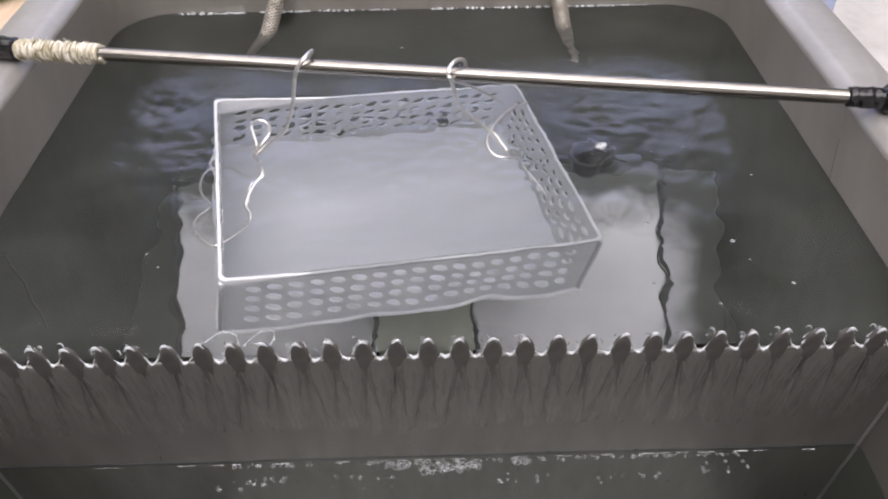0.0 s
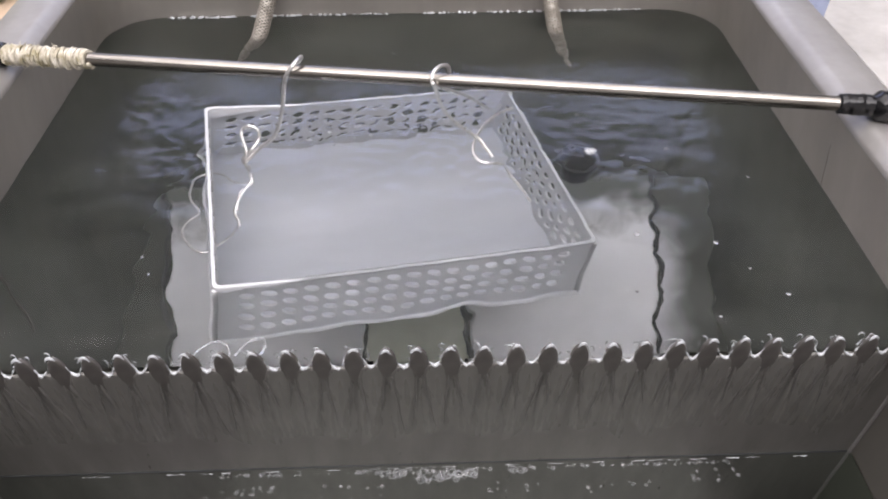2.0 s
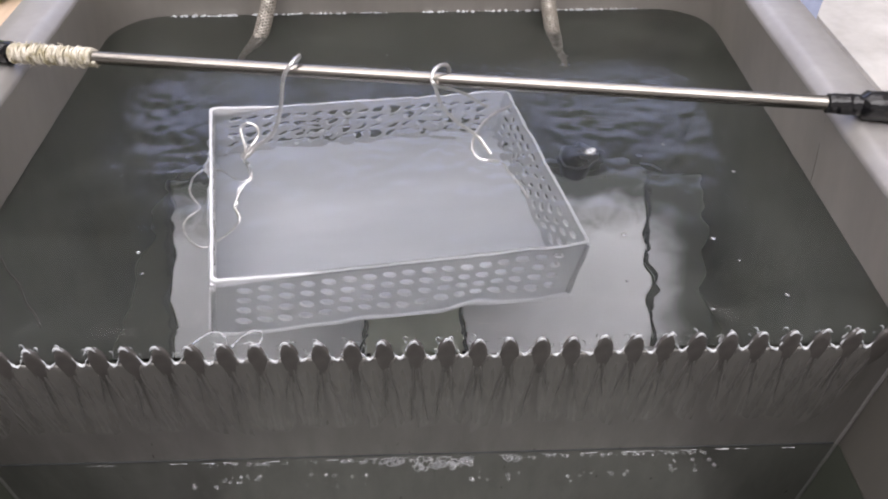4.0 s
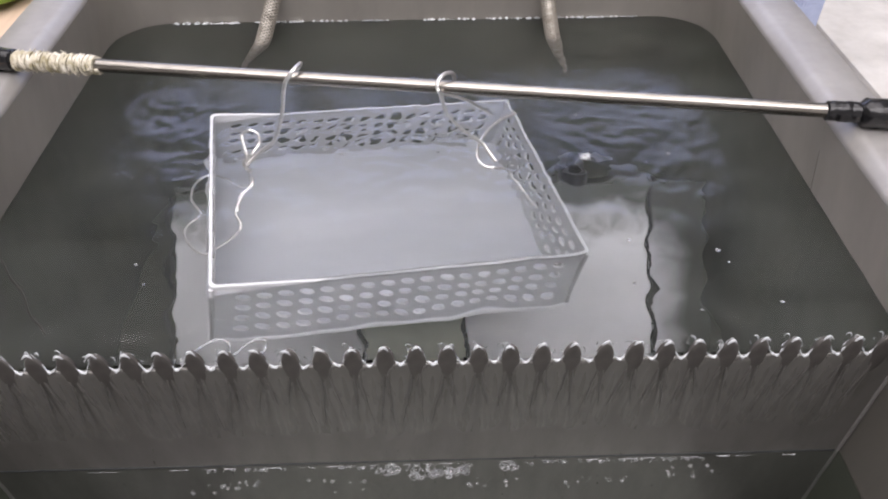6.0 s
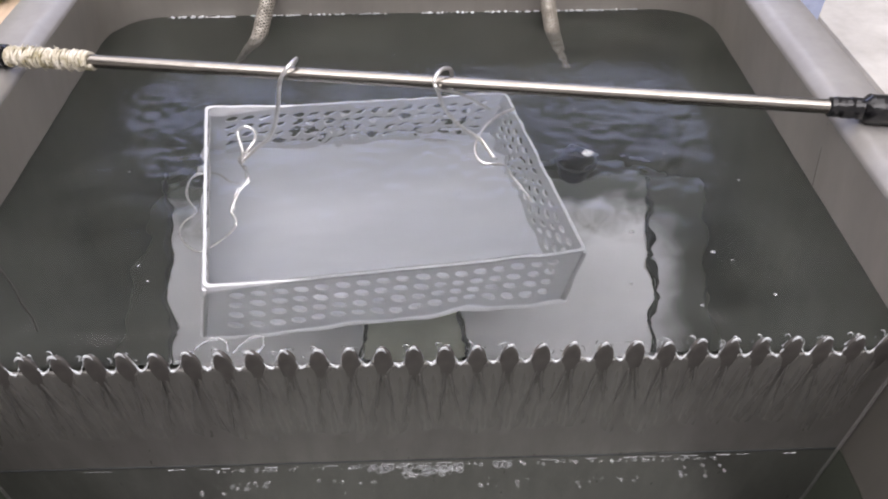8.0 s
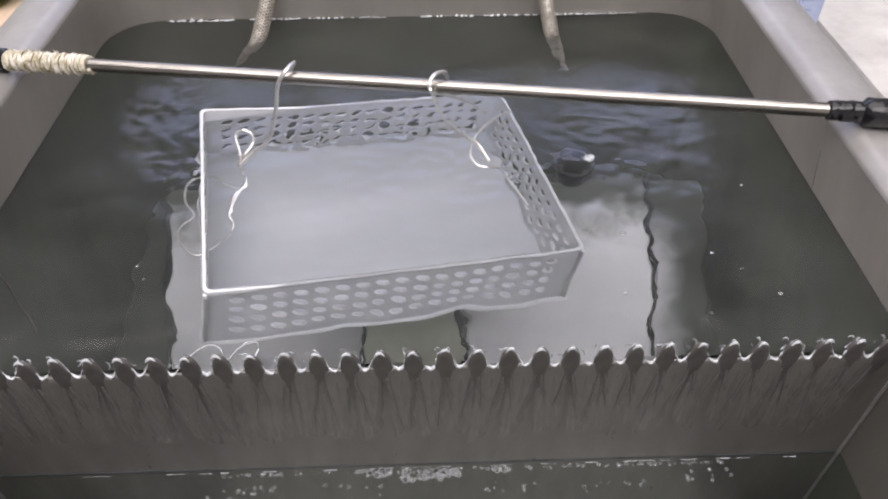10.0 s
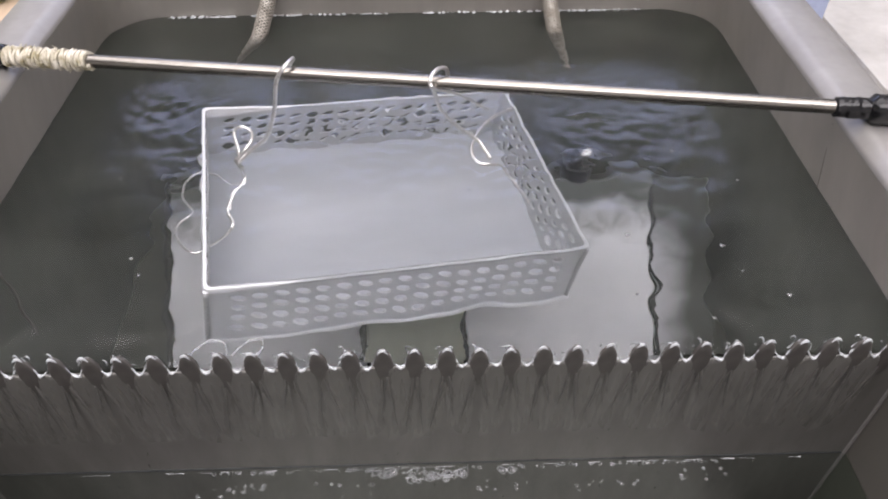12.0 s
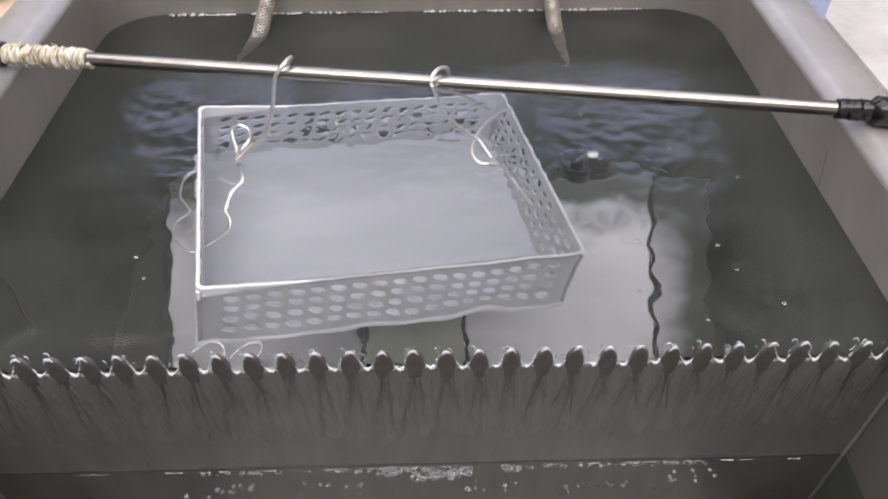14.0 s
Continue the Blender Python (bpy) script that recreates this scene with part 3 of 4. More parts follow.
def hose(pts, name):
    """A braided hose that dips into the water."""
    t = thing("braided_hose", name, "hose", "hoses over the back wall", at=pts[-1])
    base = Vector(pts[-1])
    path = smooth_path([Vector(p) - base for p in pts], 14)
    bm = bmesh.new()
    tube(bm, path, lambda u: 0.0056 - 0.0046 * max(0.0, (u - 0.64) / 0.36), 12)
    core = part("core", bm, HOSECORE, t, "dark rubber core")
    length = sum((b - a).length for a, b in zip(path, path[1:]))
    turns = length / 0.011
    for s in (1, -1):
        for j in range(8):
            pp, side = [], None
            n = len(path) * 3
            for i in range(n):
                f = i / (n - 1) * (len(path) - 1)
                a = min(int(f), len(path) - 2)
                p = path[a].lerp(path[a + 1], f - a)
                d = (path[a + 1] - path[a]).normalized()
                side = d.orthogonal().normalized() if side is None else (side - d * side.dot(d)).normalized()
                ang = s * 2 * math.pi * turns * 0.5 * i / (n - 1) + j * 2 * math.pi / 8
                pp.append(p + (side * math.cos(ang) + d.cross(side) * math.sin(ang)) * (0.0060 - 0.0048 * max(0.0, (i / (n - 1) - 0.64) / 0.36)))
            bm = bmesh.new()
            tube(bm, pp, 0.00062, 4)
            part("braid_strand", bm, BRAID, core)


hose([(-0.118, 0.43, 0.16), (-0.124, 0.405, 0.085), (-0.1345, 0.378, 0.034), (-0.1455, 0.342, 0.0), (-0.1585, 0.343, -0.03), (-0.172, 0.347, -0.06)], "tarnished braided steel hose dipping into the tank water")
hose([(0.090, 0.43, 0.16), (0.092, 0.40, 0.08), (0.0965, 0.372, 0.028), (0.1006, 0.344, 0.0), (0.107, 0.337, -0.03), (0.114, 0.330, -0.06)], "tarnished braided steel hose dipping into the tank water")


# ---- the rod across the tank ----
def cross_rod():
    a, b = Vector((-0.2131, 0.183, 0.0680)), Vector((0.2169, 0.117, 0.0690))
    mid = (a + b) / 2
    d = (b - a).normalized()
    t = thing("cross_rod", "polished steel rod lying across the tank with wrapped ends", "rod", at=mid)
    half = (b - a).length / 2
    bm = bmesh.new()
    tube(bm, [d * s for s in (-half - 0.06, -half, 0, half, half + 0.07)], 0.0041, 20)
    part("bar", bm, ROD, t, "polished steel bar")
    # rope wrapped in rough turns round one end
    up = Vector((0, 0, 1))
    side = d.cross(up).normalized()
    up = side.cross(d)
    rnd = random.Random(3)
    for lay, (rad, thick) in enumerate(((0.0048, 0.0012), (0.0055, 0.0012))):
        pts = []
        n = 380
        for i in range(n):
            u = i / (n - 1)
            s = -half - 0.053 + 0.055 * u if lay == 0 else -half - 0.052 + 0.05 * u
            ang = u * (22 if lay == 0 else -9) * 2 * math.pi
            r = rad + 0.0006 * noise.noise(Vector((u * 50, lay, 0)))
            pts.append(d * (s + 0.001 * noise.noise(Vector((u * 40, 5, lay)))) + (side * math.cos(ang) + up * math.sin(ang)) * r)
        bm = bmesh.new()
        tube(bm, pts, lambda u: thick * (1 + 0.3 * noise.noise(Vector((u * 120, 1, lay)))), 5)
        wrap = part("rope_wrap", bm, ROPE, t, "frayed pale rope wrapping")
    bm = bmesh.new()
    for i in range(60):
        s = -half - 0.053 + 0.056 * rnd.random()
        ang = rnd.uniform(0, 6.28)
        o = side * math.cos(ang) + up * math.sin(ang)
        q = side * math.cos(ang + 1.2) + up * math.sin(ang + 1.2)
        p = d * s + o * 0.0058
        tube(bm, [p, p + o * 0.0006 + q * 0.001, p + o * rnd.uniform(0.0, 0.0014) + q * 0.002 + d * rnd.uniform(-0.003, 0.003)], 0.00022, 3)
    part("frayed_fibre", bm, ROPE, wrap, "loose pale rope fibres")
    for name, s0, s1, r0, r1 in (("tape_grip", half, half + 0.020, 0.0056, 0.0060), ("tape_grip", half + 0.018, half + 0.068, 0.0082, 0.0095), ("tape_grip", -half - 0.085, -half - 0.052, 0.0078, 0.0072)):
        bm = bmesh.new()
        rings = []
        for i in range(26):
            u = i / 25
            edge = min(1, 0.55 + 6 * min(u, 1 - u))
            rr = (r0 + (r1 - r0) * u) * edge
            c = d * (s0 + (s1 - s0) * u)
            rings.append([c + (side * math.cos(g) + up * math.sin(g)) * (rr * (1 + 0.10 * noise.noise(Vector((u * 5, math.cos(g) * 1.5, math.sin(g) * 1.5 + s0 * 90))) + 0.02 * math.sin(u * 30 + g + 3 * math.cos(g)))) for g in (2 * math.pi * k / 18 for k in range(18))])
        loft(bm, rings, ends=True)
        part(name, bm, TAPE, t, "black glossy tape grip")


cross_rod()


# ---- the basket ----
BW, BD, BH = 0.2283, 0.1800, 0.0636


def perforated(width, height, cols, rows, margin, top, low, hw, hh, thick):
    """An upright sheet in x and z with oval holes through it; z runs from -height to 0."""
    bm = bmesh.new()
    cx = [-width / 2] + [-width / 2 + margin + (width - 2 * margin) * i / cols for i in range(cols + 1)] + [width / 2]
    cz = [-height] + [-height + low + (height - low - top) * j / rows for j in range(rows + 1)] + [0]
    for y in (0, thick):
        for i in range(len(cx) - 1):
            for j in range(len(cz) - 1):
                a, b, c, d = cx[i], cx[i + 1], cz[j], cz[j + 1]
                if 0 < i < len(cx) - 2 and 0 < j < len(cz) - 2:
                    mx, mz = (a + b) / 2, (c + d) / 2
                    outer = [(b, mz), (b, d), (mx, d), (a, d), (a, mz), (a, c), (mx, c), (b, c)]
                    inner = []
                    for k in range(8):
                        g = math.pi / 4 * k
                        ez = hh * math.sin(g)
                        inner.append((mx + hw * math.cos(g) - 0.45 * ez, mz + ez))
                    o = [bm.verts.new((px, y, pz)) for px, pz in outer]
                    q = [bm.verts.new((px, y, pz)) for px, pz in inner]
                    for k in range(8):
                        bm.faces.new((o[k], o[(k + 1) % 8], q[(k + 1) % 8], q[k]))
                    if y == 0:
                        q2 = [bm.verts.new((px, thick, pz)) for px, pz in inner]
                        for k in range(8):
                            bm.faces.new((q[k], q[(k + 1) % 8], q2[(k + 1) % 8], q2[k]))
                else:
                    bm.faces.new([bm.verts.new((px, y, pz)) for px, pz in ((a, c), (b, c), (b, d), (a, d))])
    bmesh.ops.remove_doubles(bm, verts=bm.verts, dist=1e-6)
    return bm


def basket():
    t = thing("plastic_basket", "white plastic basket with oval holes, hanging half sunk in water", "basket")
    th = 0.0018
    for w, m, cols in (
        (BW - 0.004, pose(0, -BD / 2 + 0.002, 0), 17),
        (BW - 0.004, pose(0, BD / 2 - 0.002, 0, 0, 0, 180), 17),
        (BD - 0.004, pose(BW / 2 - 0.002, 0, 0, 0, 0, 90), 13),
        (BD - 0.004, pose(-BW / 2 + 0.002, 0, 0, 0, 0, -90), 13),
    ):
        bm = perforated(w, BH, cols, 4, 0.011, 0.0065, 0.0060, 0.0043, 0.0043, th)
        bmesh.ops.transform(bm, matrix=m, verts=bm.verts)
        part("side_wall", bm, PLASTIC, t, "white wall pierced with oval holes", smooth=False)
    bm = bmesh.new()
    slab(bm, (-BW / 2 + 0.002, -BD / 2 + 0.002, -BH - 0.002), (BW / 2 - 0.002, BD / 2 - 0.002, -BH), 0.0006)
    part("base", bm, STREAKBASE, t, "pale bottom with painted streaks of reflected light")
    for x in (-1, 1):
        for y in (-1, 1):
            bm = bmesh.new()
            tube(bm, [Vector((x * (BW / 2 - 0.0018), y * (BD / 2 - 0.0018), z)) for z in (-BH, -BH * 0.5, -0.002)], 0.0015, 8)
            part("corner_bead", bm, EDGE, t)
    # rolled rim
    def loop(inset, z):
        x, y, r = BW / 2 - inset, BD / 2 - inset, 0.0042
        out = []
        for cx, cy, a0 in ((x - r, y - r, 0), (-x + r, y - r, 90), (-x + r, -y + r, 180), (x - r, -y + r, 270)):
            for k in range(6):
                a = radians(a0 + 18 * k)
                out.append(Vector((cx + r * math.cos(a), cy + r * math.sin(a), z)))
        full = []
        for k, (p, q) in enumerate(zip(out, out[1:] + out[:1])):
            n = 32 if k % 6 == 5 else 1
            full += [p.lerp(q, i / n) for i in range(n)]
        wob = lambda p: Vector((noise.noise(p * 70), noise.noise(p * 70 + Vector((9, 0, 0))), noise.noise(p * 90 + Vector((0, 7, 0))))) * 0.00045
        return [p + wob(Vector((p.x, p.y, 0))) for p in full]
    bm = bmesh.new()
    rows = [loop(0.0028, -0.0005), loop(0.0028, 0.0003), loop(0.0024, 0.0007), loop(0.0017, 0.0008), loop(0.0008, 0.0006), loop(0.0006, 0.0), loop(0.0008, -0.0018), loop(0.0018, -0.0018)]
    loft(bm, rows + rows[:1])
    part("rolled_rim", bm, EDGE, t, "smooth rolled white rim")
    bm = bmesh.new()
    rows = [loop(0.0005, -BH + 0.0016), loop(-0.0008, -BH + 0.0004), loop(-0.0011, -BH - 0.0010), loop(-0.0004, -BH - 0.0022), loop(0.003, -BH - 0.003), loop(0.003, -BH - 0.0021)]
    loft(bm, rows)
    part("foot_rim", bm, GLINTFOOT, t, "lower edge painted whiter for its bright reflected line")
    return t


plastic_basket = basket()


def hanger(strands, label):
    t = thing("wire_hanger", label, "wire hanger", "wire hangers on the rod")
    base = Vector(strands[0][0][0])
    for s, r in strands:
        bm = bmesh.new()
        tube(bm, smooth_path([Vector(p) - base for p in s], 6), r, 8)
        part("wire", bm, WIRE, t)
    t.location = base
    return t


HOOK_A = [(-0.0884, 0.174, 0.0671), (-0.0843, 0.17, 0.0742), (-0.0851, 0.162, 0.0768), (-0.0887, 0.157, 0.0748), (-0.0926, 0.156, 0.0692), (-0.0949, 0.156, 0.0616), (-0.0973, 0.158, 0.0504), (-0.1022, 0.16, 0.0346), (-0.108, 0.16, 0.0239), (-0.1183, 0.162, 0.0147), (-0.1273, 0.1578, 0.008)]
TWIST_A = [(-0.1275, 0.1579, 0.007), (-0.1272, 0.1621, 0.014), (-0.1308, 0.1727, 0.02), (-0.1254, 0.1738, 0.024), (-0.1196, 0.172, 0.022), (-0.1193, 0.1689, 0.017), (-0.1245, 0.1634, 0.012), (-0.1295, 0.1618, 0.006), (-0.1303, 0.1666, -0.006), (-0.1258, 0.1576, -0.0063), (-0.1265, 0.1514, -0.0085), (-0.1302, 0.1434, -0.011), (-0.133, 0.1295, -0.0151), (-0.1295, 0.1218, -0.0176), (-0.1291, 0.1165, -0.02), (-0.1323, 0.1118, -0.0231)]
LOOP_A = [(-0.1306, 0.1072, -0.016), (-0.1361, 0.1003, -0.016), (-0.1449, 0.0926, -0.016), (-0.1539, 0.0978, -0.016), (-0.1614, 0.1096, -0.016), (-0.161, 0.119, -0.016), (-0.1551, 0.1279, -0.016), (-0.1626, 0.1403, -0.016), (-0.1657, 0.1496, -0.016), (-0.1654, 0.1614, -0.016), (-0.1592, 0.168, -0.016), (-0.1483, 0.167, -0.016), (-0.1414, 0.1607, -0.016), (-0.1329, 0.1557, -0.016), (-0.1277, 0.1585, -0.016)]
HOOK_B = [(0.0085, 0.155, 0.0693), (0.0074, 0.153, 0.0755), (0.0027, 0.148, 0.0785), (-0.0013, 0.142, 0.0775), (-0.0021, 0.139, 0.0745), (-0.0002, 0.141, 0.0687), (0.0049, 0.1717, 0.035), (0.0153, 0.1783, 0.018), (0.0281, 0.1777, 0.008), (0.0332, 0.1715, 0.004), (0.0371, 0.1653, 0.001)]
STAY_B = [(-0.0001, 0.142, 0.0689), (0.0095, 0.177, 0.045), (0.0197, 0.1952, 0.03), (0.0307, 0.21, 0.014), (0.0389, 0.2178, 0.004)]
CURL_B = [(0.0558, 0.2187, 0.004), (0.0449, 0.2073, 0.007), (0.0359, 0.1957, 0.008), (0.0292, 0.1837, 0.008), (0.0252, 0.1736, 0.006), (0.0252, 0.1649, 0.004), (0.029, 0.1581, 0.003), (0.0354, 0.1574, 0.002), (0.0436, 0.1600, -0.002), (0.0484, 0.1529, -0.0078), (0.0537, 0.1427, -0.0105), (0.0592, 0.1299, -0.0144)]
TWIN_A = [(x + 0.0016 * (-1) ** i, y + 0.0006, z) for i, (x, y, z) in enumerate(TWIST_A[6:13])]
hanger_a = hanger([(HOOK_A, 0.0013), (TWIN_A, 0.0008), (TWIST_A, 0.00105), (LOOP_A, 0.00075)], "twisted galvanised wire hooked over the rod, holding the basket")
hanger_b = hanger([(HOOK_B, 0.0012), (STAY_B, 0.001), (CURL_B, 0.001)], "bent galvanised wire hooked over the rod, crossing the basket wall")


# ---- foam, bubbles and specks ----
def foam(name, label, spots, seed, material, scale=1.0):
    """Bubbles: a thin clear dome each, with a foot ring whitened for its glint."""
    rnd = random.Random(seed)
    bm = bmesh.new()
    rings = bmesh.new()
    for cx, cy, sx, sy, n in spots:
        for i in range(n):
            r = rnd.choice((0.0006, 0.0009, 0.0013, 0.0018, 0.0022)) * scale
            at = Vector((cx + rnd.uniform(-sx, sx), cy + rnd.uniform(-sy, sy) * (1 - 0.5 * rnd.random()), 0))
            bmesh.ops.create_uvsphere(bm, u_segments=8, v_segments=5, radius=1, matrix=Matrix.Translation(at) @ Matrix.Diagonal((r, r, r * 0.75, 1)))
            pts = [at + Vector((r * 1.02 * math.cos(g), r * 1.02 * math.sin(g), r * 0.25)) for g in (2 * math.pi * k / 10 for k in range(11))]
            tube(rings, pts, (0.00007 + 0.00008 * rnd.random()) * (0.25 + 0.75 * scale), 4, cap=False)
    me = bpy.data.meshes.new("rings")
    rings.to_mesh(me)
    rings.free()
    n0 = len(bm.faces)
    bm.from_mesh(me)
    bm.faces.ensure_lookup_table()
    for f in bm.faces[n0:]:
        f.material_index = 1
    ob = part(name, bm, material)
    ob.data.materials.append(GLINTFROTH)
    return tagged(ob, label, "foam", kind="stuff")


trough_foam = foam("foam_raft", "raft of small clear bubbles against the weir in the trough", [(-0.012, -0.0078, 0.013, 0.0042, 34), (-0.036, -0.0055, 0.009, 0.002, 13), (0.006, -0.0065, 0.006, 0.003, 14), (0.035, -0.005, 0.006, 0.0015, 7)], 2, BUBBLE)
trough_foam.location = (0, 0, -0.0978)
trough_froth = foam("froth_line", "broken line of froth along the foot of the weir", [(-0.09, -0.004, 0.05, 0.0012, 40), (0.10, -0.004, 0.06, 0.0012, 55), (-0.02, -0.0035, 0.04, 0.001, 30), (-0.135, -0.016, 0.012, 0.004, 9), (-0.115, -0.013, 0.01, 0.004, 12), (-0.06, -0.016, 0.02, 0.005, 9), (0.03, -0.015, 0.02, 0.005, 9), (0.09, -0.017, 0.02, 0.004, 10), (0.15, -0.012, 0.015, 0.005, 12)], 5, BUBBLE, 0.5)
trough_froth.location = (0, 0, -0.0978)
back_froth = foam("froth_line", "white froth along the waterline of the back wall", [(-0.20, 0.3745, 0.03, 0.0015, 60), (-0.10, 0.3755, 0.06, 0.001, 70), (0.06, 0.3755, 0.07, 0.0008, 60), (0.15, 0.3755, 0.03, 0.001, 50)], 8, GLINTFROTH, 0.7)
back_froth.location = (0, 0, 0.0003)


def froth_strip():
    """Short thin strands of froth where the trough water meets the plate."""
    rnd = random.Random(11)
    bm = bmesh.new()
    x = XL + 0.03
    while x < XR - 0.03:
        run = rnd.uniform(0.002, 0.011)
        if rnd.random() < 0.5:
            tube(bm, [Vector((x + run * i / 6, -0.0022 - 0.0005 * rnd.random(), 0.0002 * rnd.random())) for i in range(7)], (lambda w: lambda u: w * (0.4 + abs(noise.noise(Vector((u * 3, x * 200, 0)))) * 1.6))(rnd.uniform(0.00014, 0.00032)), 5)
        x += run + rnd.uniform(0.001, 0.006)
    return tagged(part("froth_strip", bm, GLINTFROTH), "thin white strands of froth where trough water meets the weir", "foam", kind="stuff")


froth_edge = froth_strip()
froth_edge.location = (0, 0, -0.0976)


def foam_string():
    t = thing("foam_string", "thin white string of froth curling between basket foot and weir", "foam")
    t.location = (-0.11, 0.012, 0.0006)
    for pts in ([(-0.020, -0.009, 0.004), (-0.0165, 0.001, 0), (-0.010, 0.005, 0), (-0.004, 0.002, 0), (-0.001, -0.006, 0.002)],
                [(0.0015, -0.007, 0.002), (0.004, 0.000, 0), (0.009, 0.0045, 0), (0.0145, 0.0045, 0), (0.0155, -0.001, 0), (0.0135, -0.008, 0.002)]):
        bm = bmesh.new()
        tube(bm, smooth_path(pts, 8), lambda u: 0.0005 + 0.0007 * noise.noise(Vector((u * 14, pts[0][0] * 300, 0))), 6)
        part("strand", bm, FROTH, t)
    return t


froth_string = foam_string()


def speck(x, y, r, seed, z=0.0005):
    bm = bmesh.new()
    bmesh.ops.create_icosphere(bm, subdivisions=2, radius=1)
    for v in bm.verts:
        v.co = Vector((v.co.x * r * 1.3, v.co.y * r, v.co.z * r * 0.5)) * (1 + 0.3 * noise.noise(v.co + Vector((seed, 0, 0))))
    ob = part("floating_bubble", bm, SPECK)
    ob.location = (x, y, z)
    return tagged(ob, "small pale bubble drifting on the tank water", "bubble", "bubbles on the water")


specks = [speck(x, y, r, i * 3.1) for i, (x, y, r) in enumerate((
    (-0.1759, 0.0758, 0.0009), (0.1114, 0.0889, 0.0012), (0.1040, 0.0466, 0.0007), (0.1595, 0.0766, 0.0012), (0.1848, 0.0376, 0.0010), (0.1677, 0.0623, 0.0007), (-0.1374, 0.2532, 0.0006), (-0.0361, 0.3047, 0.0009), (0.0984, 0.2181, 0.0010), (0.1538, 0.1701, 0.0012), (0.0152, 0.1308, 0.0007), (0.1413, 0.0279, 0.0009), (0.1924, 0.1392, 0.0008), (-0.168, 0.062, 0.0008), (-0.205, 0.155, 0.0007)))]


# ---- beside the tank ----
def surroundings():
    t = thing("side_bench", "brown workbench top standing against the tank", "bench", at=(0.66, 0.2, -0.85))
    part("top", slab(bmesh.new(), (-0.385, -0.6, 0.695), (0.5, 0.8, 0.73), 0.002), BENCH, t)
    for x in (-0.3, 0.45):
        for y in (-0.55, 0.75):
            part("leg", slab(bmesh.new(), (x - 0.02, y - 0.02, 0), (x + 0.02, y + 0.02, 0.695), 0.002), BENCH, t, smooth=False)
    c = thing("cream_box", "cream-white plastic box standing on the bench beside the tank", "box", at=(0.62, 0.2, -0.12))
    bm = bmesh.new()
    slab(bm, (-0.263, -0.5, 0), (0.3, 0.55, 0.092), 0.006)
    part("body", bm, CREAM, c)
    bm = bmesh.new()
    slab(bm, (-0.2655, -0.503, 0.0925), (0.303, 0.553, 0.104), 0.004)
    part("lid", bm, CREAM, c)
    b = thing("blue_net_basket", "small blue plastic net basket beside the cream box", "basket", at=(0.2965, 0.335, -0.12))
    bm = bmesh.new()
    n = 40
    for s in (1, -1):
        for k in range(54):
            pts = [Vector((0.0205 * math.cos(a), 0.0205 * math.sin(a), 0.012 + 0.185 * i / 12)) for i, a in ((i, 2 * math.pi * k / 54 + s * i * 0.11) for i in range(13))]
            tube(bm, pts, 0.0011, 4)
    part("net", bm, BLUE, b)
    bm = bmesh.new()
    ring = lambda r, z: [Vector((r * math.cos(a), r * math.sin(a), z)) for a in (2 * math.pi * k / n for k in range(n))]
    loft(bm, [ring(0.019, 0.0), ring(0.022, 0.0), ring(0.022, 0.014), ring(0.0195, 0.014), ring(0.019, 0.003)], ends=True)
    part("base", bm, BLUE, b)
    bm = bmesh.new()
    loft(bm, [ring(0.0195, 0.196), ring(0.022, 0.196), ring(0.0225, 0.201), ring(0.0195, 0.201), ring(0.0195, 0.196)])
    part("lip", bm, BLUE, b)
    # other side
    t = thing("side_bench", "light wooden bench top standing against the tank", "bench", at=(-0.7, 0.2, -0.85))
    part("top", slab(bmesh.new(), (-0.5, -0.6, 0.855), (0.393, 0.8, 0.885), 0.002), PEACH, t)
    for x in (-0.45, 0.3):
        for y in (-0.55, 0.75):
            part("leg", slab(bmesh.new(), (x - 0.02, y - 0.02, 0), (x + 0.02, y + 0.02, 0.855), 0.002), PEACH, t, smooth=False)
    bm = bmesh.new()
    bmesh.ops.create_icosphere(bm, subdivisions=4, radius=1)
    for v in bm.verts:
        q = v.co.copy()
        v.co = Vector((q.x * 0.06, q.y * 0.055, q.z * 0.02)) * (1 + 0.35 * noise.noise(q * 3))
    g = part("green_sponge", bm, GREEN)
    g.location = (-0.375, 0.375, 0.05)
    tagged(g, "rough green and yellow scouring sponge on the bench", "sponge")


surroundings()


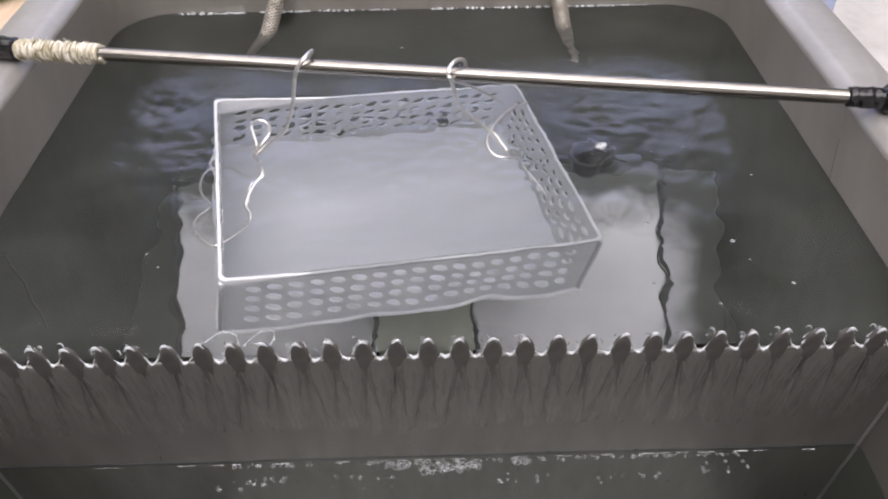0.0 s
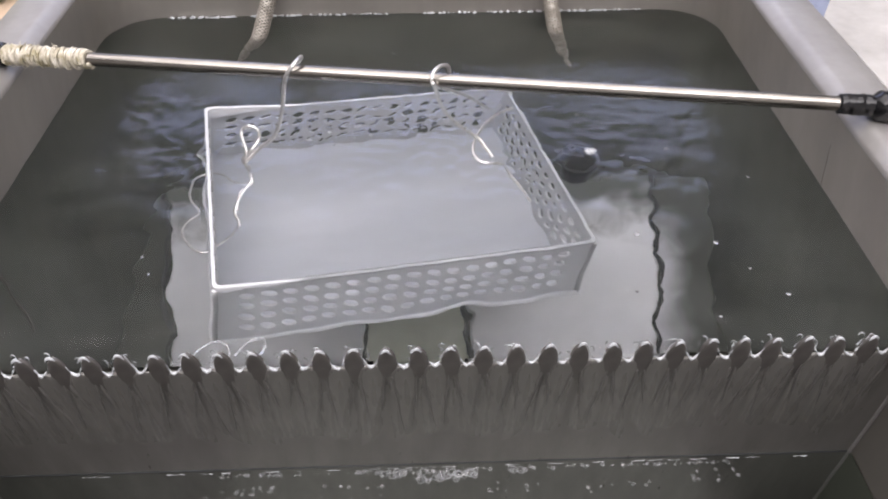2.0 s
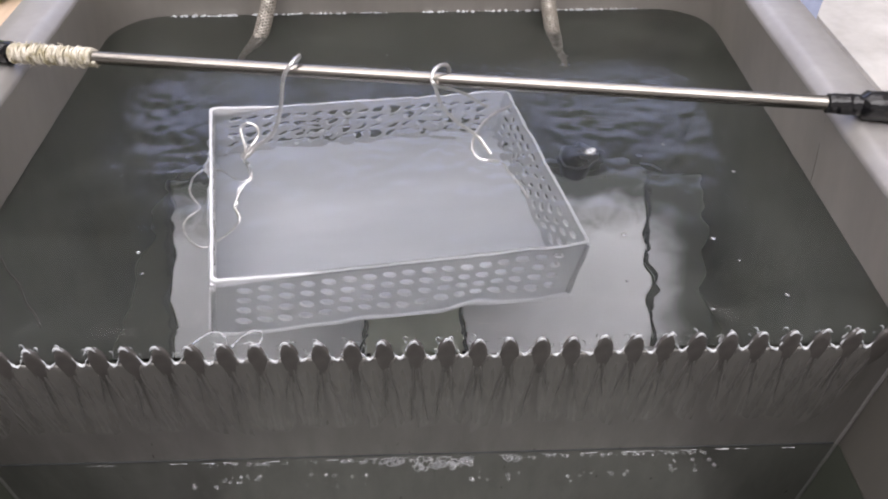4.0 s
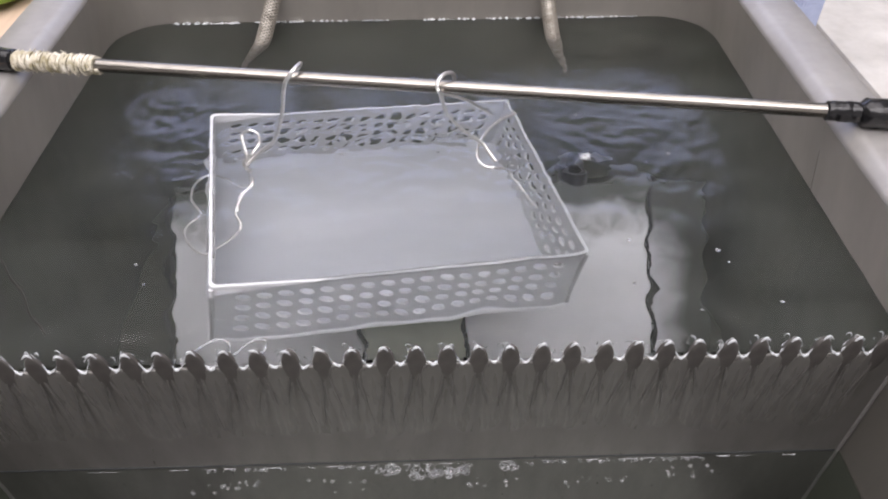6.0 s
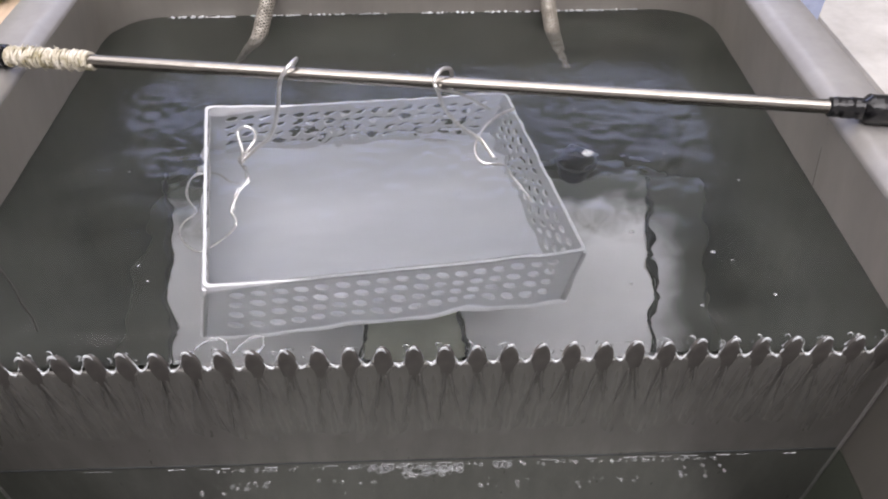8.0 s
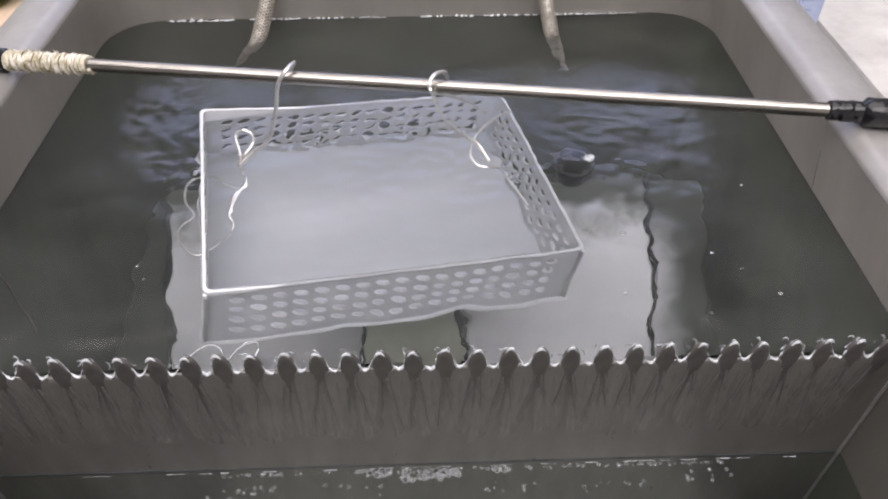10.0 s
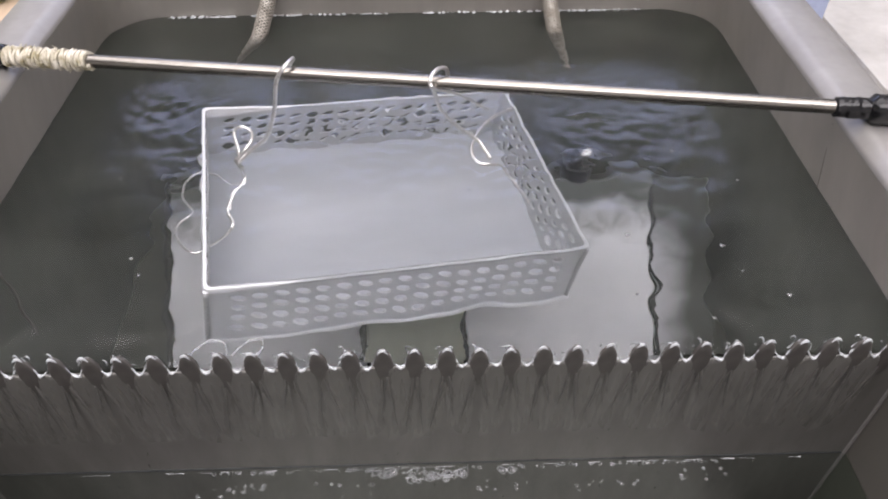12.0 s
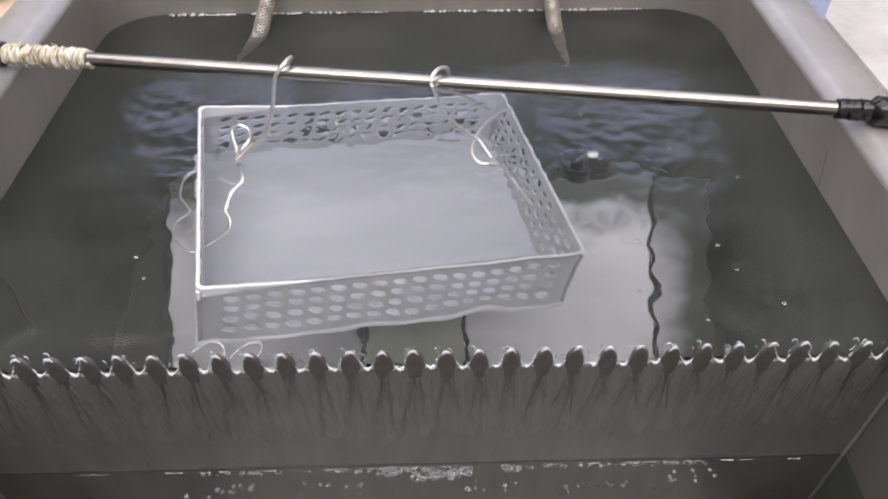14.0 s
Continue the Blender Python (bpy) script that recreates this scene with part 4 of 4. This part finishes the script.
# ---- what moves ----
BASKET = [
    (0, -0.0368, 0.1581, -0.0075, 1.34, 7.76, 12.08), (0.5, -0.0368, 0.1590, -0.0079, 1.46, 7.73, 12.21), (1, -0.0374, 0.1594, -0.0079, 1.70, 7.86, 12.60),
    (1.5, -0.0371, 0.1598, -0.0077, 1.12, 7.36, 12.62), (2, -0.0361, 0.1601, -0.0083, 0.72, 7.30, 12.78), (2.5, -0.0360, 0.1594, -0.0082, 0.19, 7.14, 12.75),
    (3, -0.0354, 0.1582, -0.0086, -0.48, 7.29, 12.31), (5.5, -0.0369, 0.1569, -0.0092, -0.22, 7.86, 11.26), (6, -0.0367, 0.1560, -0.0090, -0.61, 8.09, 11.27),
    (6.5, -0.0367, 0.1567, -0.0091, -0.06, 8.04, 11.69), (7, -0.0370, 0.1570, -0.0091, 0.31, 7.80, 11.34), (7.5, -0.0371, 0.1571, -0.0086, 0.66, 7.74, 11.59),
    (8, -0.0378, 0.1571, -0.0086, 0.59, 7.95, 11.07), (10.5, -0.0392, 0.1589, -0.0080, 1.36, 7.61, 12.34), (11, -0.0391, 0.1588, -0.0079, 1.07, 7.62, 12.19),
    (11.5, -0.0383, 0.1574, -0.0074, 0.70, 7.46, 11.69), (12, -0.0383, 0.1580, -0.0079, 0.54, 7.40, 11.94), (12.5, -0.0379, 0.1573, -0.0083, 0.72, 7.60, 11.67),
    (13, -0.0390, 0.1575, -0.0086, 0.66, 7.80, 11.58), (13.5, -0.0395, 0.1566, -0.0076, 0.61, 7.86, 11.70), (14, -0.0408, 0.1561, -0.0082, 0.21, 8.29, 11.65),
]
# seconds, slide of each hanger along the rod in millimetres
SLIDE = [(0, 2.4, 0.5), (0.5, 2.1, 0.2), (1, 1.9, -1.5), (1.5, 2.4, -3.2), (2, 2.1, -3.7), (2.5, 1.8, -3.5), (3, 1.5, -3.2), (5.5, -0.2, 0.0), (6, 0.3, 0.5), (6.5, 0, 0), (7, -0.3, 0), (7.5, 0, 0),
         (8, 0, 0), (10.5, -1.3, -3.5), (11, -1.8, -4.3), (11.5, -2.0, -3.7), (12, -2.1, -3.2), (12.5, -2.1, -3.0), (13, -2.6, -3.0), (13.5, -3.1, -2.8), (14, -3.5, -3.2)]


def motions():
    walk(plastic_basket, [(t, pose(*p)) for t, *p in BASKET])
    along = Vector((0.4300, -0.066, 0.0014)).normalized()
    for ob, i in ((hanger_a, 1), (hanger_b, 2)):
        home = ob.location.copy()
        walk(ob, [(r[0], Matrix.Translation(home + along * (r[i] / 1000))) for r in SLIDE])
    steps = [i * 0.5 for i in range(29)]
    walk(tank_water, [(t, pose(0.007 * math.sin(2.3 * t), 0.0012 * math.sin(3.1 * t + 1), 0.0003 * math.sin(2.7 * t))) for t in steps])
    walk(dome, [(t, pose(0.1 + 0.002 * math.sin(5.1 * t), 0.166 + 0.0015 * math.sin(4.3 * t), 0.0035 + 0.0009 * math.sin(6.1 * t), 0, 0, 25 * math.sin(2.2 * t))) for t in steps])
    for j, ob in enumerate(seams):
        home = ob.location.copy()
        walk(ob, [(t, Matrix.Translation(home + Vector((0.0004 * math.sin(4 * t + j), 0.006 * math.sin(1.7 * t + j), 0.0077 * math.sin(1.7 * t + j)))) ) for t in steps])
    for j, ob in enumerate(spills):
        home = ob.matrix_basis.copy()
        walk(ob, [(t, home @ pose(0.0004 * math.sin(3.7 * t + j * 1.9), 0, 0.0005 * math.sin(5.3 * t + j * 2.7), 0, 3 * math.sin(4.1 * t + j), 0)) for t in steps])
    for j, ob in enumerate(specks):
        home = ob.location.copy()
        walk(ob, [(t, Matrix.Translation(home + Vector((0.003 * math.sin(0.9 * t + j), 0.004 * math.sin(0.6 * t + 2 * j), 0)))) for t in steps])
    walk(froth_string, [(t, pose(-0.11 + 0.0012 * math.sin(1.1 * t), 0.012 + 0.0008 * math.sin(1.7 * t), 0.0006, 0, 0, 3 * math.sin(0.8 * t))) for t in steps])
    walk(trough_foam, [(t, pose(0.0035 * math.sin(0.5 * t), 0.0008 * math.sin(1.9 * t), -0.0978)) for t in steps])
    walk(trough_froth, [(t, pose(0.006 * math.sin(0.7 * t + 1), 0.0006 * math.sin(2.3 * t), -0.0978)) for t in steps])


motions()
